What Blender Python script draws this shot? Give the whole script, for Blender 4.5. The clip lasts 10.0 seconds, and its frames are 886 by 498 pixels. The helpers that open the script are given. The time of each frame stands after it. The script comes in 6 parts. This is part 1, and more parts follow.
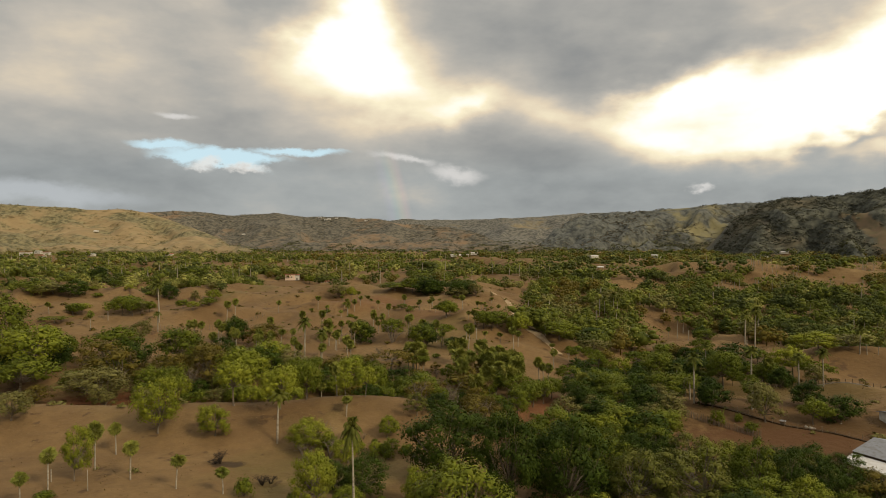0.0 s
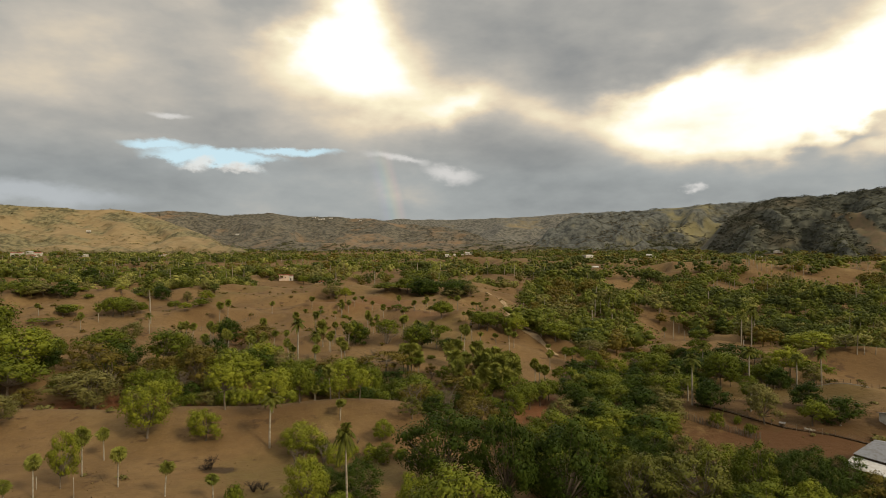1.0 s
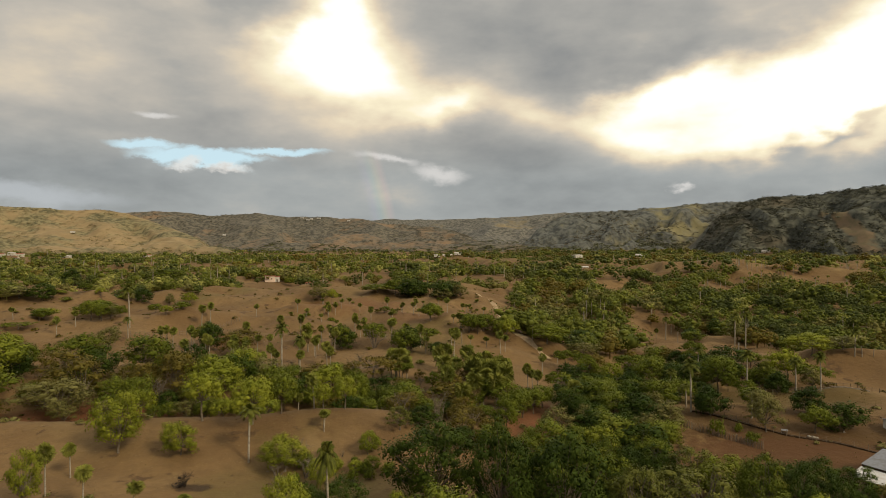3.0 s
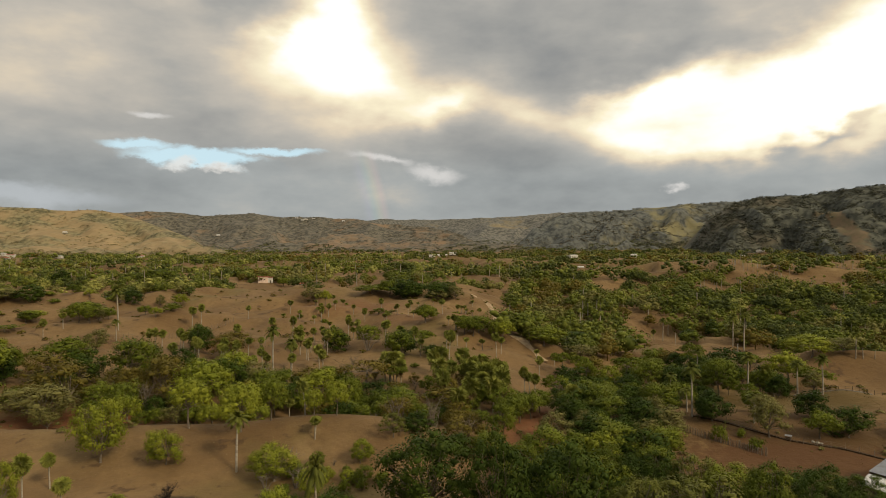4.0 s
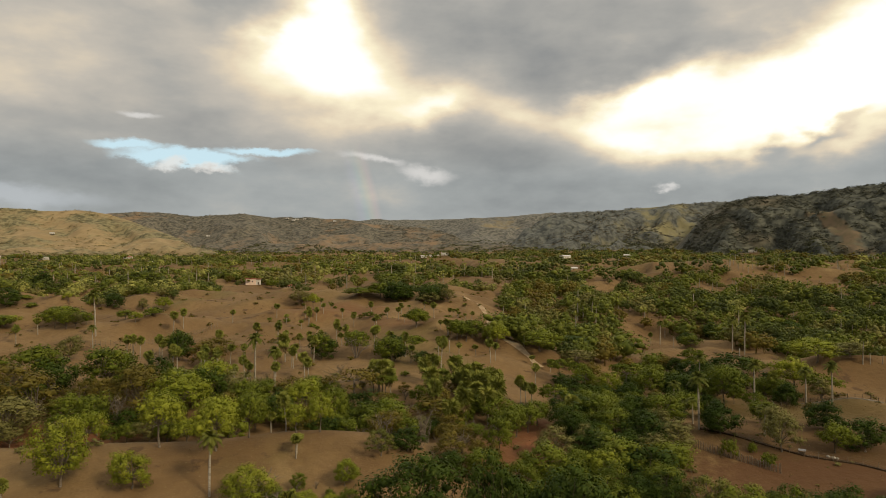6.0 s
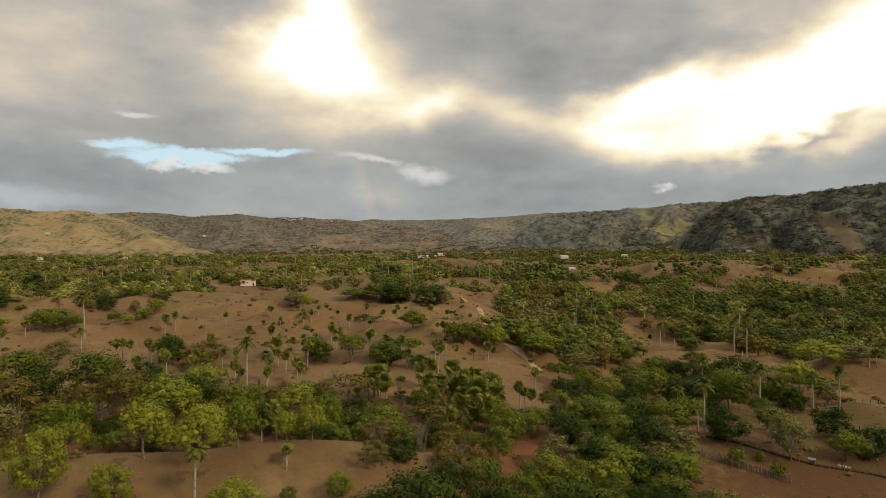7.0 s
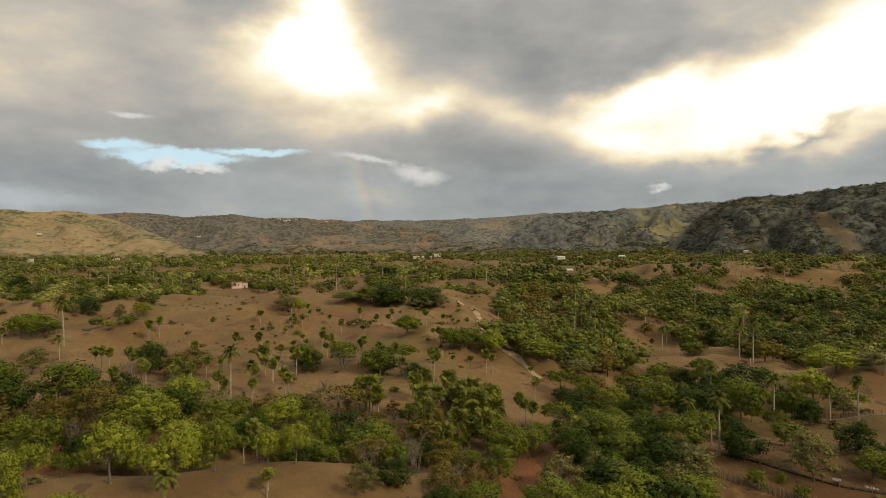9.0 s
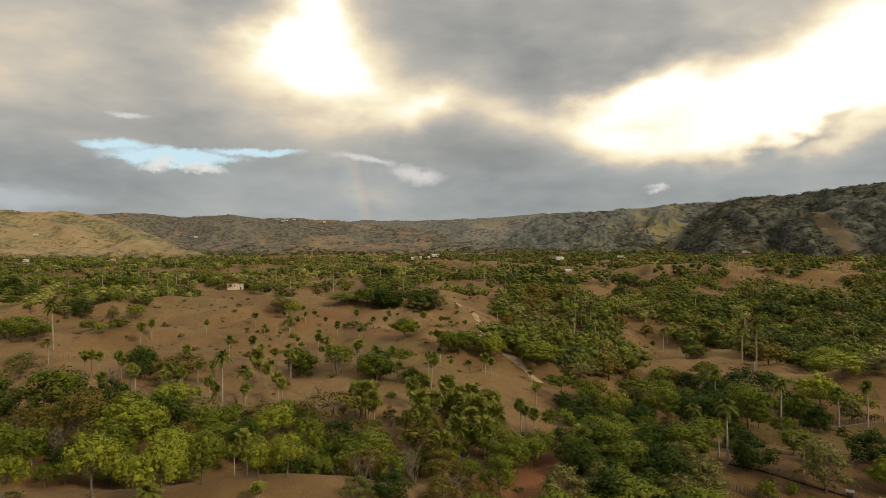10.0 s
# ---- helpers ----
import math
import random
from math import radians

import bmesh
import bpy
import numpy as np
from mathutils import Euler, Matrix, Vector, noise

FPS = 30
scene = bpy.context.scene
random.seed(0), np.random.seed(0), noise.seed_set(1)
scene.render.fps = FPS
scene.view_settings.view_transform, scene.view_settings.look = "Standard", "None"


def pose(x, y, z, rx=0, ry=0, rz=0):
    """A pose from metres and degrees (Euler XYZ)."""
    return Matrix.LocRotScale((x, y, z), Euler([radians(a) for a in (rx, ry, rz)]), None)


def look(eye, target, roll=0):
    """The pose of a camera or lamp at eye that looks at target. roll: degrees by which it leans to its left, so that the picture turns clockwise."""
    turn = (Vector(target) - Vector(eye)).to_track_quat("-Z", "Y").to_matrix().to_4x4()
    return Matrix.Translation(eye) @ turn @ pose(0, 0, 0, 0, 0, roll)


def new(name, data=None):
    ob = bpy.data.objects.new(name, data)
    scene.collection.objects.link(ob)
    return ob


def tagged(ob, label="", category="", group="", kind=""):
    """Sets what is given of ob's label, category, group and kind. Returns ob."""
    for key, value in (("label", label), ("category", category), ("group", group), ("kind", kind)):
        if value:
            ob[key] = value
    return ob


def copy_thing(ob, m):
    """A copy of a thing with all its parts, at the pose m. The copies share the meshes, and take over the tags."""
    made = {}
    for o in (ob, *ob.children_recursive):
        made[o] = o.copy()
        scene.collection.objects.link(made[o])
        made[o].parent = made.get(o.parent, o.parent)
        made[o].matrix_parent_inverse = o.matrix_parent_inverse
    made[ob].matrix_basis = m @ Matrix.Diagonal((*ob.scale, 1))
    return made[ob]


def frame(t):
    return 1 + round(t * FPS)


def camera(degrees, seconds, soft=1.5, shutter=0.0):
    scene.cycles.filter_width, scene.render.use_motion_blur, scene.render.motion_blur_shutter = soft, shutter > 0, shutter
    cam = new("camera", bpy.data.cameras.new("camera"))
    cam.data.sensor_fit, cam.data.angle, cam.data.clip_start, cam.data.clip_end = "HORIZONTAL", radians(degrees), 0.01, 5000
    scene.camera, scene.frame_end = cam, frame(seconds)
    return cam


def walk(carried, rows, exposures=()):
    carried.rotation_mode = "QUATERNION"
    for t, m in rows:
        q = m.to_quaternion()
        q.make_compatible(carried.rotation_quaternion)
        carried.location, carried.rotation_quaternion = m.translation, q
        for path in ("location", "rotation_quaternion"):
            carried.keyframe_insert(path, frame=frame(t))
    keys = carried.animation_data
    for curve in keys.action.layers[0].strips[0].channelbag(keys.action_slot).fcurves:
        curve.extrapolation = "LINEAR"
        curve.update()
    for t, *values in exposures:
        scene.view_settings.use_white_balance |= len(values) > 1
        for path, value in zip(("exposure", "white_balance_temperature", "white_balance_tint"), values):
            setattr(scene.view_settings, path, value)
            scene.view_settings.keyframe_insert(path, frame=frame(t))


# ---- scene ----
# ------------------------------------------------ camera and its flight
cam = camera(69.48, 10.0, soft=0.8)
# seconds, x, y, z, pitch, roll, turn to the right
PATH = (
    (0.0, 0.00, 0.00, 45.00, 89.310, 0.001, 0.000),
    (0.5, -0.10, 1.09, 45.05, 89.303, -0.033, 0.239),
    (1.0, -0.17, 2.38, 45.11, 89.298, -0.066, 0.488),
    (1.5, -0.21, 3.84, 45.18, 89.294, -0.098, 0.742),
    (2.0, -0.23, 5.47, 45.25, 89.290, -0.128, 0.997),
    (2.5, -0.22, 7.25, 45.33, 89.288, -0.156, 1.248),
    (3.0, -0.18, 9.16, 45.42, 89.287, -0.183, 1.492),
    (3.5, -0.13, 11.20, 45.52, 89.287, -0.208, 1.726),
    (4.0, -0.06, 13.33, 45.62, 89.288, -0.232, 1.948),
    (4.5, 0.03, 15.56, 45.74, 89.290, -0.255, 2.154),
    (5.0, 0.14, 17.87, 45.86, 89.292, -0.276, 2.344),
    (5.5, 0.25, 20.24, 45.99, 89.296, -0.295, 2.517),
    (6.0, 0.37, 22.66, 46.12, 89.300, -0.313, 2.672),
    (6.5, 0.51, 25.11, 46.27, 89.304, -0.330, 2.809),
    (7.0, 0.65, 27.58, 46.42, 89.309, -0.345, 2.930),
    (7.5, 0.79, 30.06, 46.58, 89.315, -0.358, 3.037),
    (8.0, 0.93, 32.52, 46.74, 89.321, -0.370, 3.132),
    (8.5, 1.08, 34.96, 46.92, 89.327, -0.381, 3.220),
    (9.0, 1.22, 37.37, 47.10, 89.333, -0.390, 3.305),
    (9.5, 1.35, 39.72, 47.29, 89.340, -0.398, 3.392),
    (10.0, 1.48, 42.00, 47.49, 89.347, -0.404, 3.489),
)
walk(cam, [(t, pose(x, y, z, 0, 0, -turn) @ pose(0, 0, 0, tilt) @ pose(0, 0, 0, 0, 0, roll))
           for t, x, y, z, tilt, roll, turn in PATH])

# ------------------------------------------------ light: broken cloud, a soft sun behind the camera
SUN_AZ, SUN_EL = 133.0, 35.0     # clockwise from +y, above the horizon
SUN_DIR = Vector((math.sin(radians(SUN_AZ)) * math.cos(radians(SUN_EL)),
                  math.cos(radians(SUN_AZ)) * math.cos(radians(SUN_EL)), math.sin(radians(SUN_EL))))
sun = new("sun", bpy.data.lights.new("sun", "SUN"))
sun.data.energy, sun.data.angle, sun.data.color = 2.15, radians(12), (1.0, 0.82, 0.54)
sun.matrix_world = look((0, 0, 400), Vector((0, 0, 400)) - SUN_DIR)


OVERHEAD = (0.74, 0.69, 0.60)     # unseen cloud deck above the view, brightened to light crowns from above


class Nodes:
    """Short-hand for building a node tree."""

    def __init__(self, tree):
        self.tree = tree
        tree.nodes.clear()

    def add(self, kind, **sets):
        node = self.tree.nodes.new(kind)
        for key, value in sets.items():
            if key == "ops":
                node.operation = value
            elif key == "blend":
                node.data_type, node.blend_type = "RGBA", value
            elif key == "sky":
                node.sky_type = value
            elif key == "dims":
                node.noise_dimensions = value
        return node

    def put(self, socket, value):
        if isinstance(value, bpy.types.NodeSocket):
            self.tree.links.new(value, socket)
        elif value is not None:
            socket.default_value = value

    def math(self, ops, a, b=None, c=None):
        node = self.add("ShaderNodeMath", ops=ops)
        for n, v in enumerate((a, b, c)):
            self.put(node.inputs[n], v)
        return node.outputs[0]

    def mix(self, fac, a, b, blend="MIX"):
        node = self.add("ShaderNodeMix", blend=blend)
        self.put(node.inputs[0], fac)
        self.put(node.inputs[6], a if not isinstance(a, tuple) else (*a[:3], 1))
        self.put(node.inputs[7], b if not isinstance(b, tuple) else (*b[:3], 1))
        return node.outputs[2]

    def noise(self, vector, scale, detail=4.0, rough=0.55, lac=2.0):
        node = self.add("ShaderNodeTexNoise")
        self.put(node.inputs["Vector"], vector)
        node.inputs["Scale"].default_value, node.inputs["Detail"].default_value = scale, detail
        node.inputs["Roughness"].default_value, node.inputs["Lacunarity"].default_value = rough, lac
        return node.outputs[0]

    def span(self, value, lo, hi, to_lo=0.0, to_hi=1.0, smooth=True):
        node = self.add("ShaderNodeMapRange")
        node.interpolation_type = "SMOOTHSTEP" if smooth else "LINEAR"
        self.put(node.inputs[0], value)
        for n, v in enumerate((lo, hi, to_lo, to_hi)):
            self.put(node.inputs[1 + n], v)
        return node.outputs[0]

    def join(self, x, y, z):
        node = self.add("ShaderNodeCombineXYZ")
        for n, v in enumerate((x, y, z)):
            self.put(node.inputs[n], v)
        return node.outputs[0]

    def split(self, vector):
        node = self.add("ShaderNodeSeparateXYZ")
        self.put(node.inputs[0], vector)
        return node.outputs


world = bpy.data.worlds.new("sky")
scene.world = world
world.use_nodes = True
w = Nodes(world.node_tree)
way = w.add("ShaderNodeTexCoord").outputs["Generated"]
wx, wy, wz = w.split(way)
az = w.math("MULTIPLY", w.math("ARCTAN2", wx, wy), 57.29578)
el = w.math("MULTIPLY", w.math("ARCSINE", wz), 57.29578)
# cloud space: flattened towards the horizon so that clouds stretch into layers there
flat = w.join(w.math("MULTIPLY", az, 0.055), w.math("MULTIPLY", el, 0.088), 0.0)
warp_a = w.math("SUBTRACT", w.noise(flat, 1.6, 6, 0.62), 0.5)
warp_b = w.math("SUBTRACT", w.noise(w.join(w.math("MULTIPLY", az, 0.055), w.math("MULTIPLY", el, 0.088), 7.3), 1.9, 6, 0.62), 0.5)
fine_a = w.math("SUBTRACT", w.noise(w.join(w.math("MULTIPLY", az, 0.055), w.math("MULTIPLY", el, 0.088), 3.1), 7.0, 5, 0.6), 0.5)
az_w = w.math("ADD", w.math("MULTIPLY_ADD", warp_a, 7.5, az), w.math("MULTIPLY", fine_a, 2.8))
el_w = w.math("ADD", w.math("MULTIPLY_ADD", warp_b, 5.0, el), w.math("MULTIPLY", fine_a, 2.0))


def cloud_patch(a, e, ra, re, turn=0.0, soft=0.5, warped=1.0):
    """A soft-edged oval in the sky at azimuth a and height e, in degrees."""
    if warped == 1.0:
        du, dv = w.math("SUBTRACT", az_w, a), w.math("SUBTRACT", el_w, e)
    else:
        du = w.math("SUBTRACT", w.math("ADD", w.math("MULTIPLY", az_w, warped), w.math("MULTIPLY", az, 1 - warped)), a)
        dv = w.math("SUBTRACT", w.math("ADD", w.math("MULTIPLY", el_w, warped), w.math("MULTIPLY", el, 1 - warped)), e)
    c, s = math.cos(radians(turn)), math.sin(radians(turn))
    p = w.math("MULTIPLY_ADD", du, c / ra, w.math("MULTIPLY", dv, s / ra))
    q = w.math("MULTIPLY_ADD", du, -s / re, w.math("MULTIPLY", dv, c / re))
    d = w.math("SQRT", w.math("ADD", w.math("MULTIPLY", p, p), w.math("MULTIPLY", q, q)))
    return w.span(d, 1 + soft, 1 - soft)


def union(masks):
    total = masks[0]
    for m in masks[1:]:
        total = w.math("MAXIMUM", total, m)
    return total


sky_blue = w.add("ShaderNodeTexSky", sky="NISHITA")
sky_blue.sun_disc = False
sky_blue.sun_elevation, sky_blue.sun_rotation = radians(SUN_EL), radians(SUN_AZ)
blue_air = w.mix(1.0, sky_blue.outputs[0], (0.13, 0.13, 0.13), "MULTIPLY")
# one field of cloud thickness: low is thick and grey, high is thin, cream, then white
field_at = w.join(w.math("MULTIPLY", az, 0.055), w.math("MULTIPLY", el, 0.095), 21.0)
bend_a = w.math("SUBTRACT", w.noise(field_at, 1.9, 4, 0.5), 0.5)
bend_b = w.math("SUBTRACT", w.noise(w.join(w.math("MULTIPLY", az, 0.055), w.math("MULTIPLY", el, 0.095), 27.0), 1.9, 4, 0.5), 0.5)
curl = w.math("SUBTRACT", w.noise(w.join(w.math("MULTIPLY", az, 0.055), w.math("MULTIPLY", el, 0.095), 33.0), 7.5, 4, 0.5), 0.5)
az_f = w.math("ADD", w.math("MULTIPLY_ADD", bend_a, 6.0, az), w.math("MULTIPLY", curl, 1.7))
el_f = w.math("ADD", w.math("MULTIPLY_ADD", bend_b, 4.0, el), w.math("MULTIPLY", curl, -1.5))


def swell_of(a, e, ra, re, turn, amount):
    """A smooth rise or dip of the cloud field at azimuth a and height e, in degrees."""
    du, dv = w.math("SUBTRACT", az_f, a), w.math("SUBTRACT", el_f, e)
    c, s = math.cos(radians(turn)), math.sin(radians(turn))
    p = w.math("MULTIPLY_ADD", du, c / ra, w.math("MULTIPLY", dv, s / ra))
    q = w.math("MULTIPLY_ADD", du, -s / re, w.math("MULTIPLY", dv, c / re))
    far = w.math("MULTIPLY_ADD", p, w.math("MULTIPLY", p, -1.0), w.math("MULTIPLY", q, w.math("MULTIPLY", q, -1.0)))
    return w.math("MULTIPLY", w.math("EXPONENT", far), amount)


THIN = ((-7.4, 20.5, 3.4, 3.2, 0, 0.85), (-9.6, 16.2, 6.2, 2.5, 0, 0.82), (-4.3, 13.9, 5.2, 2.2, -15, 0.42), (2.1, 12.2, 3.0, 1.7, 10, 0.5),
        (-7.0, 12.4, 8.5, 2.4, -6, 0.38), (28.6, 11.0, 8.2, 3.0, 12, 0.75), (33.4, 13.6, 5.2, 3.6, 25, 0.65), (42, 16, 7, 5, 20, 0.8), (36.5, 9.8, 7.0, 2.4, 2, 0.6), (17.5, 12.4, 3.5, 2.0, 20, 0.35), (22.0, 12.6, 5.0, 1.4, 10, 0.5), (20.7, 11.0, 4.6, 2.4, 10, 0.42),
        (17.0, 9.0, 3.5, 1.4, -15, 0.35), (24.1, 8.1, 8.4, 1.2, 0, 0.3), (9.8, 11.0, 5.9, 1.6, -15, 0.3), (-30.4, 12.4, 8.3, 4.8, 0, 0.16), (26.6, 17.6, 4.5, 1.5, 15, 0.2))
THICK = ((4.9, 17.9, 8.3, 3.8, -15, -0.24), (13.2, 14.6, 5.3, 2.5, -20, -0.22), (22.0, 15.6, 6.0, 1.7, 10, -0.34), (-16.5, 17.3, 3.5, 4.9, 20, -0.16),
         (-21.9, 9.2, 9.6, 1.6, 0, -0.15), (7.4, 7.8, 8.0, 2.3, -10, -0.18), (-29.3, 5.6, 7.7, 1.8, 0, -0.12), (32.8, 8.3, 1.6, 0.55, 12, -0.5), (29.8, 8.0, 1.2, 0.8, 20, -0.45), (35.5, 9.2, 1.5, 0.5, 14, -0.45))
body = w.noise(field_at, 1.5, 6, 0.5)
lumps = w.noise(w.join(w.math("MULTIPLY", az, 0.05), w.math("MULTIPLY", el, 0.12), 11.0), 3.6, 6, 0.52)
depth = w.math("MULTIPLY_ADD", w.math("SUBTRACT", body, 0.5), 0.55, w.math("MULTIPLY_ADD", w.math("SUBTRACT", lumps, 0.5), 0.52, 0.35))
for row in THIN + THICK:
    depth = w.math("ADD", depth, swell_of(*row))
shade = w.add("ShaderNodeValToRGB")
w.put(shade.inputs[0], w.math("DIVIDE", depth, 1.3))
for spot, tint in ((0.0, (0.29, 0.295, 0.29)), (0.2, (0.41, 0.40, 0.37)), (0.36, (0.55, 0.505, 0.435)), (0.52, (0.77, 0.655, 0.49)), (0.70, (0.98, 0.88, 0.63)), (0.86, (1.12, 1.07, 0.96))):
    stop = shade.color_ramp.elements.new(spot) if spot > 0 else shade.color_ramp.elements[0]
    stop.color = (*tint, 1)
shade.color_ramp.elements[-1].position, shade.color_ramp.elements[-1].color = 1.0, (1.25, 1.22, 1.15, 1)
# low down the deck is bluer and flatter
low_grey = w.mix(w.span(depth, 0.0, 0.5), (0.245, 0.262, 0.266), (0.392, 0.412, 0.405))
sky_col = w.mix(w.math("MULTIPLY", w.span(el, 10.5, 5.0), w.span(depth, 0.75, 0.35)), shade.outputs[0], low_grey)
sky_col = w.mix(w.span(el, 24.0, 50.0, 0, 0.9), sky_col, OVERHEAD)
# overcast is dimmest low down: unseen sky behind and beside the camera, darkened to shade plant sides
behind = w.math("MULTIPLY", w.span(w.math("ABSOLUTE", az), 50.0, 95.0), w.span(el, 55.0, 15.0))
sky_col = w.mix(w.math("MULTIPLY", behind, 0.85), sky_col, (0.13, 0.13, 0.125))
# small lights in the grey, and the blue gap over white heads
glint = union([cloud_patch(1.2, 6.1, 2.0, 0.55, 0, 0.7, 0.6), cloud_patch(-3.4, 7.1, 2.2, 0.3, -12, 0.8, 0.5),
               cloud_patch(21.3, 3.9, 0.55, 0.3, 0, 0.9, 0.9),
               cloud_patch(-22.5, 10.3, 1.1, 0.18, 0, 0.8, 0.3)])
sky_col = w.mix(w.math("MULTIPLY", glint, 0.8), sky_col, (0.72, 0.70, 0.67))
low_gap = cloud_patch(-33.5, 3.6, 7.5, 0.75, -3, 0.6, 0.5)
sky_col = w.mix(w.math("MULTIPLY", low_gap, 0.75), sky_col, (0.5, 0.53, 0.55))
gap = union([cloud_patch(-18.8, 6.9, 5.4, 1.0, -3, 0.3, 0.7), cloud_patch(-13.0, 7.8, 3.6, 0.3, 0, 0.5, 0.45),
             cloud_patch(-23.5, 7.9, 2.8, 0.35, 2, 0.5, 0.5)])
heads = union([cloud_patch(-20.6, 6.35, 1.0, 0.45, 0, 0.7, 0.9), cloud_patch(-17.0, 6.05, 1.6, 0.35, 0, 0.7, 0.9)])
sky_col = w.mix(gap, sky_col, w.mix(0.85, blue_air, (0.60, 0.79, 0.86)))
cover_ = union([cloud_patch(-23.8, 6.1, 2.6, 0.95, 0, 0.3, 0.9), cloud_patch(-13.2, 6.4, 2.7, 0.75, 0, 0.3, 0.9), cloud_patch(-18.6, 5.5, 6.5, 0.55, 0, 0.4, 1.0)])
sky_col = w.mix(cover_, sky_col, low_grey)
sky_col = w.mix(w.math("MULTIPLY", heads, 0.75), sky_col, (0.80, 0.77, 0.72))
# a faint piece of rainbow in the rain
anti = w.math("ADD", w.math("ADD", w.math("MULTIPLY", wx, -0.697), w.math("MULTIPLY", wy, 0.710)), w.math("MULTIPLY", wz, -0.10))
ring = w.math("MULTIPLY", w.math("ARCCOSINE", anti), 57.29578)
ramp = w.add("ShaderNodeValToRGB")
w.put(ramp.inputs[0], w.span(ring, 40.1, 42.5, smooth=False))
for spot, tint in ((0.0, (0, 0, 0)), (0.25, (0.012, 0.010, 0.034)), (0.45, (0.006, 0.036, 0.025)), (0.62, (0.062, 0.05, 0.007)), (0.8, (0.075, 0.022, 0.011))):
    stop = ramp.color_ramp.elements.new(spot) if spot > 0 else ramp.color_ramp.elements[0]
    stop.color = (*tint, 1)
ramp.color_ramp.elements[-1].position, ramp.color_ramp.elements[-1].color = 1.0, (0, 0, 0, 1)
rain = cloud_patch(-4.6, 3.8, 3.0, 3.4, 0, 0.6, 0.0)
sky_col = w.mix(rain, sky_col, w.mix(1.0, sky_col, ramp.outputs[0], "ADD"))
out = w.add("ShaderNodeBackground")
w.put(out.inputs[0], sky_col)
out.inputs[1].default_value = 1.0
w.put(w.add("ShaderNodeOutputWorld").inputs[0], out.outputs[0])

# ------------------------------------------------ materials


def material(name, rough=0.85):
    m = bpy.data.materials.new(name)
    m.use_nodes = True
    n = Nodes(m.node_tree)
    bsdf = n.add("ShaderNodeBsdfPrincipled")
    bsdf.inputs["Roughness"].default_value = rough
    bsdf.inputs["Specular IOR Level"].default_value = 0.25
    n.put(n.add("ShaderNodeOutputMaterial").inputs[0], bsdf.outputs[0])
    return m, n, bsdf


def place_of(n):
    return n.add("ShaderNodeNewGeometry").outputs["Position"]


def bump(n, bsdf, height, strength, distance):
    b = n.add("ShaderNodeBump")
    b.inputs["Strength"].default_value, b.inputs["Distance"].default_value = strength, distance
    n.put(b.inputs["Height"], height)
    n.put(bsdf.inputs["Normal"], b.outputs[0])


def leaf_material(name, dark_c, light_c, dry_c, tint=0.5, speckle=0.36, crowns=0.0):
    """Foliage: mixes from leaf to leaf and from plant to plant, lets some light through."""
    m = bpy.data.materials.new(name)
    m.use_nodes = True
    n = Nodes(m.node_tree)
    geo, info = n.add("ShaderNodeNewGeometry"), n.add("ShaderNodeObjectInfo")
    isle = geo.outputs["Random Per Island"]
    stand = n.noise(geo.outputs["Position"], 0.11, 2)
    if crowns:
        # one tone for each crown of a joined wood
        cell = n.add("ShaderNodeTexVoronoi")
        n.put(cell.inputs["Vector"], geo.outputs["Position"])
        cell.inputs["Scale"].default_value = crowns
        own = n.split(cell.outputs["Color"])[0]
    else:
        own = info.outputs["Random"]
    plant = n.math("ADD", n.math("MULTIPLY", own, tint), n.span(stand, 0.3, 0.7, 0, 1 - tint))
    col = n.mix(n.math("MULTIPLY_ADD", isle, speckle, n.math("MULTIPLY", plant, 1.02 - speckle)), dark_c, light_c)
    patch = n.noise(geo.outputs["Position"], 0.35, 3)
    col = n.mix(n.span(patch, 0.55, 0.75, 0, 0.35), col, dry_c)
    diff, tran, mix = n.add("ShaderNodeBsdfPrincipled"), n.add("ShaderNodeBsdfTranslucent"), n.add("ShaderNodeMixShader")
    diff.inputs["Roughness"].default_value = 0.6
    diff.inputs["Specular IOR Level"].default_value = 0.1
    n.put(diff.inputs["Base Color"], col)
    n.put(tran.inputs[0], col)
    mix.inputs[0].default_value = 0.04
    n.put(mix.inputs[1], diff.outputs[0])
    n.put(mix.inputs[2], tran.outputs[0])
    n.put(n.add("ShaderNodeOutputMaterial").inputs[0], mix.outputs[0])
    return m


LEAF_DARK = leaf_material("leaf_dark_green", (0.018, 0.036, 0.007), (0.072, 0.107, 0.013), (0.11, 0.105, 0.02))
LEAF_MID = leaf_material("leaf_green", (0.054, 0.078, 0.010), (0.195, 0.225, 0.025), (0.215, 0.18, 0.035))
LEAF_LIGHT = leaf_material("leaf_yellow_green", (0.13, 0.165, 0.017), (0.315, 0.335, 0.036), (0.29, 0.255, 0.045))
# paler leaf green with sunlight and haze put into the colour
LEAF_SUNNY = leaf_material("leaf_sunny_green", (0.21, 0.225, 0.06), (0.40, 0.395, 0.105), (0.38, 0.32, 0.12), 0.75, 0.16, 0.13)
LEAF_OLIVE = leaf_material("leaf_olive_grey", (0.11, 0.11, 0.032), (0.23, 0.215, 0.072), (0.23, 0.175, 0.065))
LEAF_HAZE = leaf_material("leaf_thin_green", (0.075, 0.088, 0.018), (0.19, 0.195, 0.042), (0.20, 0.165, 0.05))
LEAF_RUST = leaf_material("leaf_olive_brown", (0.09, 0.078, 0.016), (0.19, 0.15, 0.028), (0.19, 0.12, 0.035))
LEAF_PALM = leaf_material("palm_leaf", (0.11, 0.135, 0.026), (0.305, 0.31, 0.066), (0.30, 0.24, 0.075))
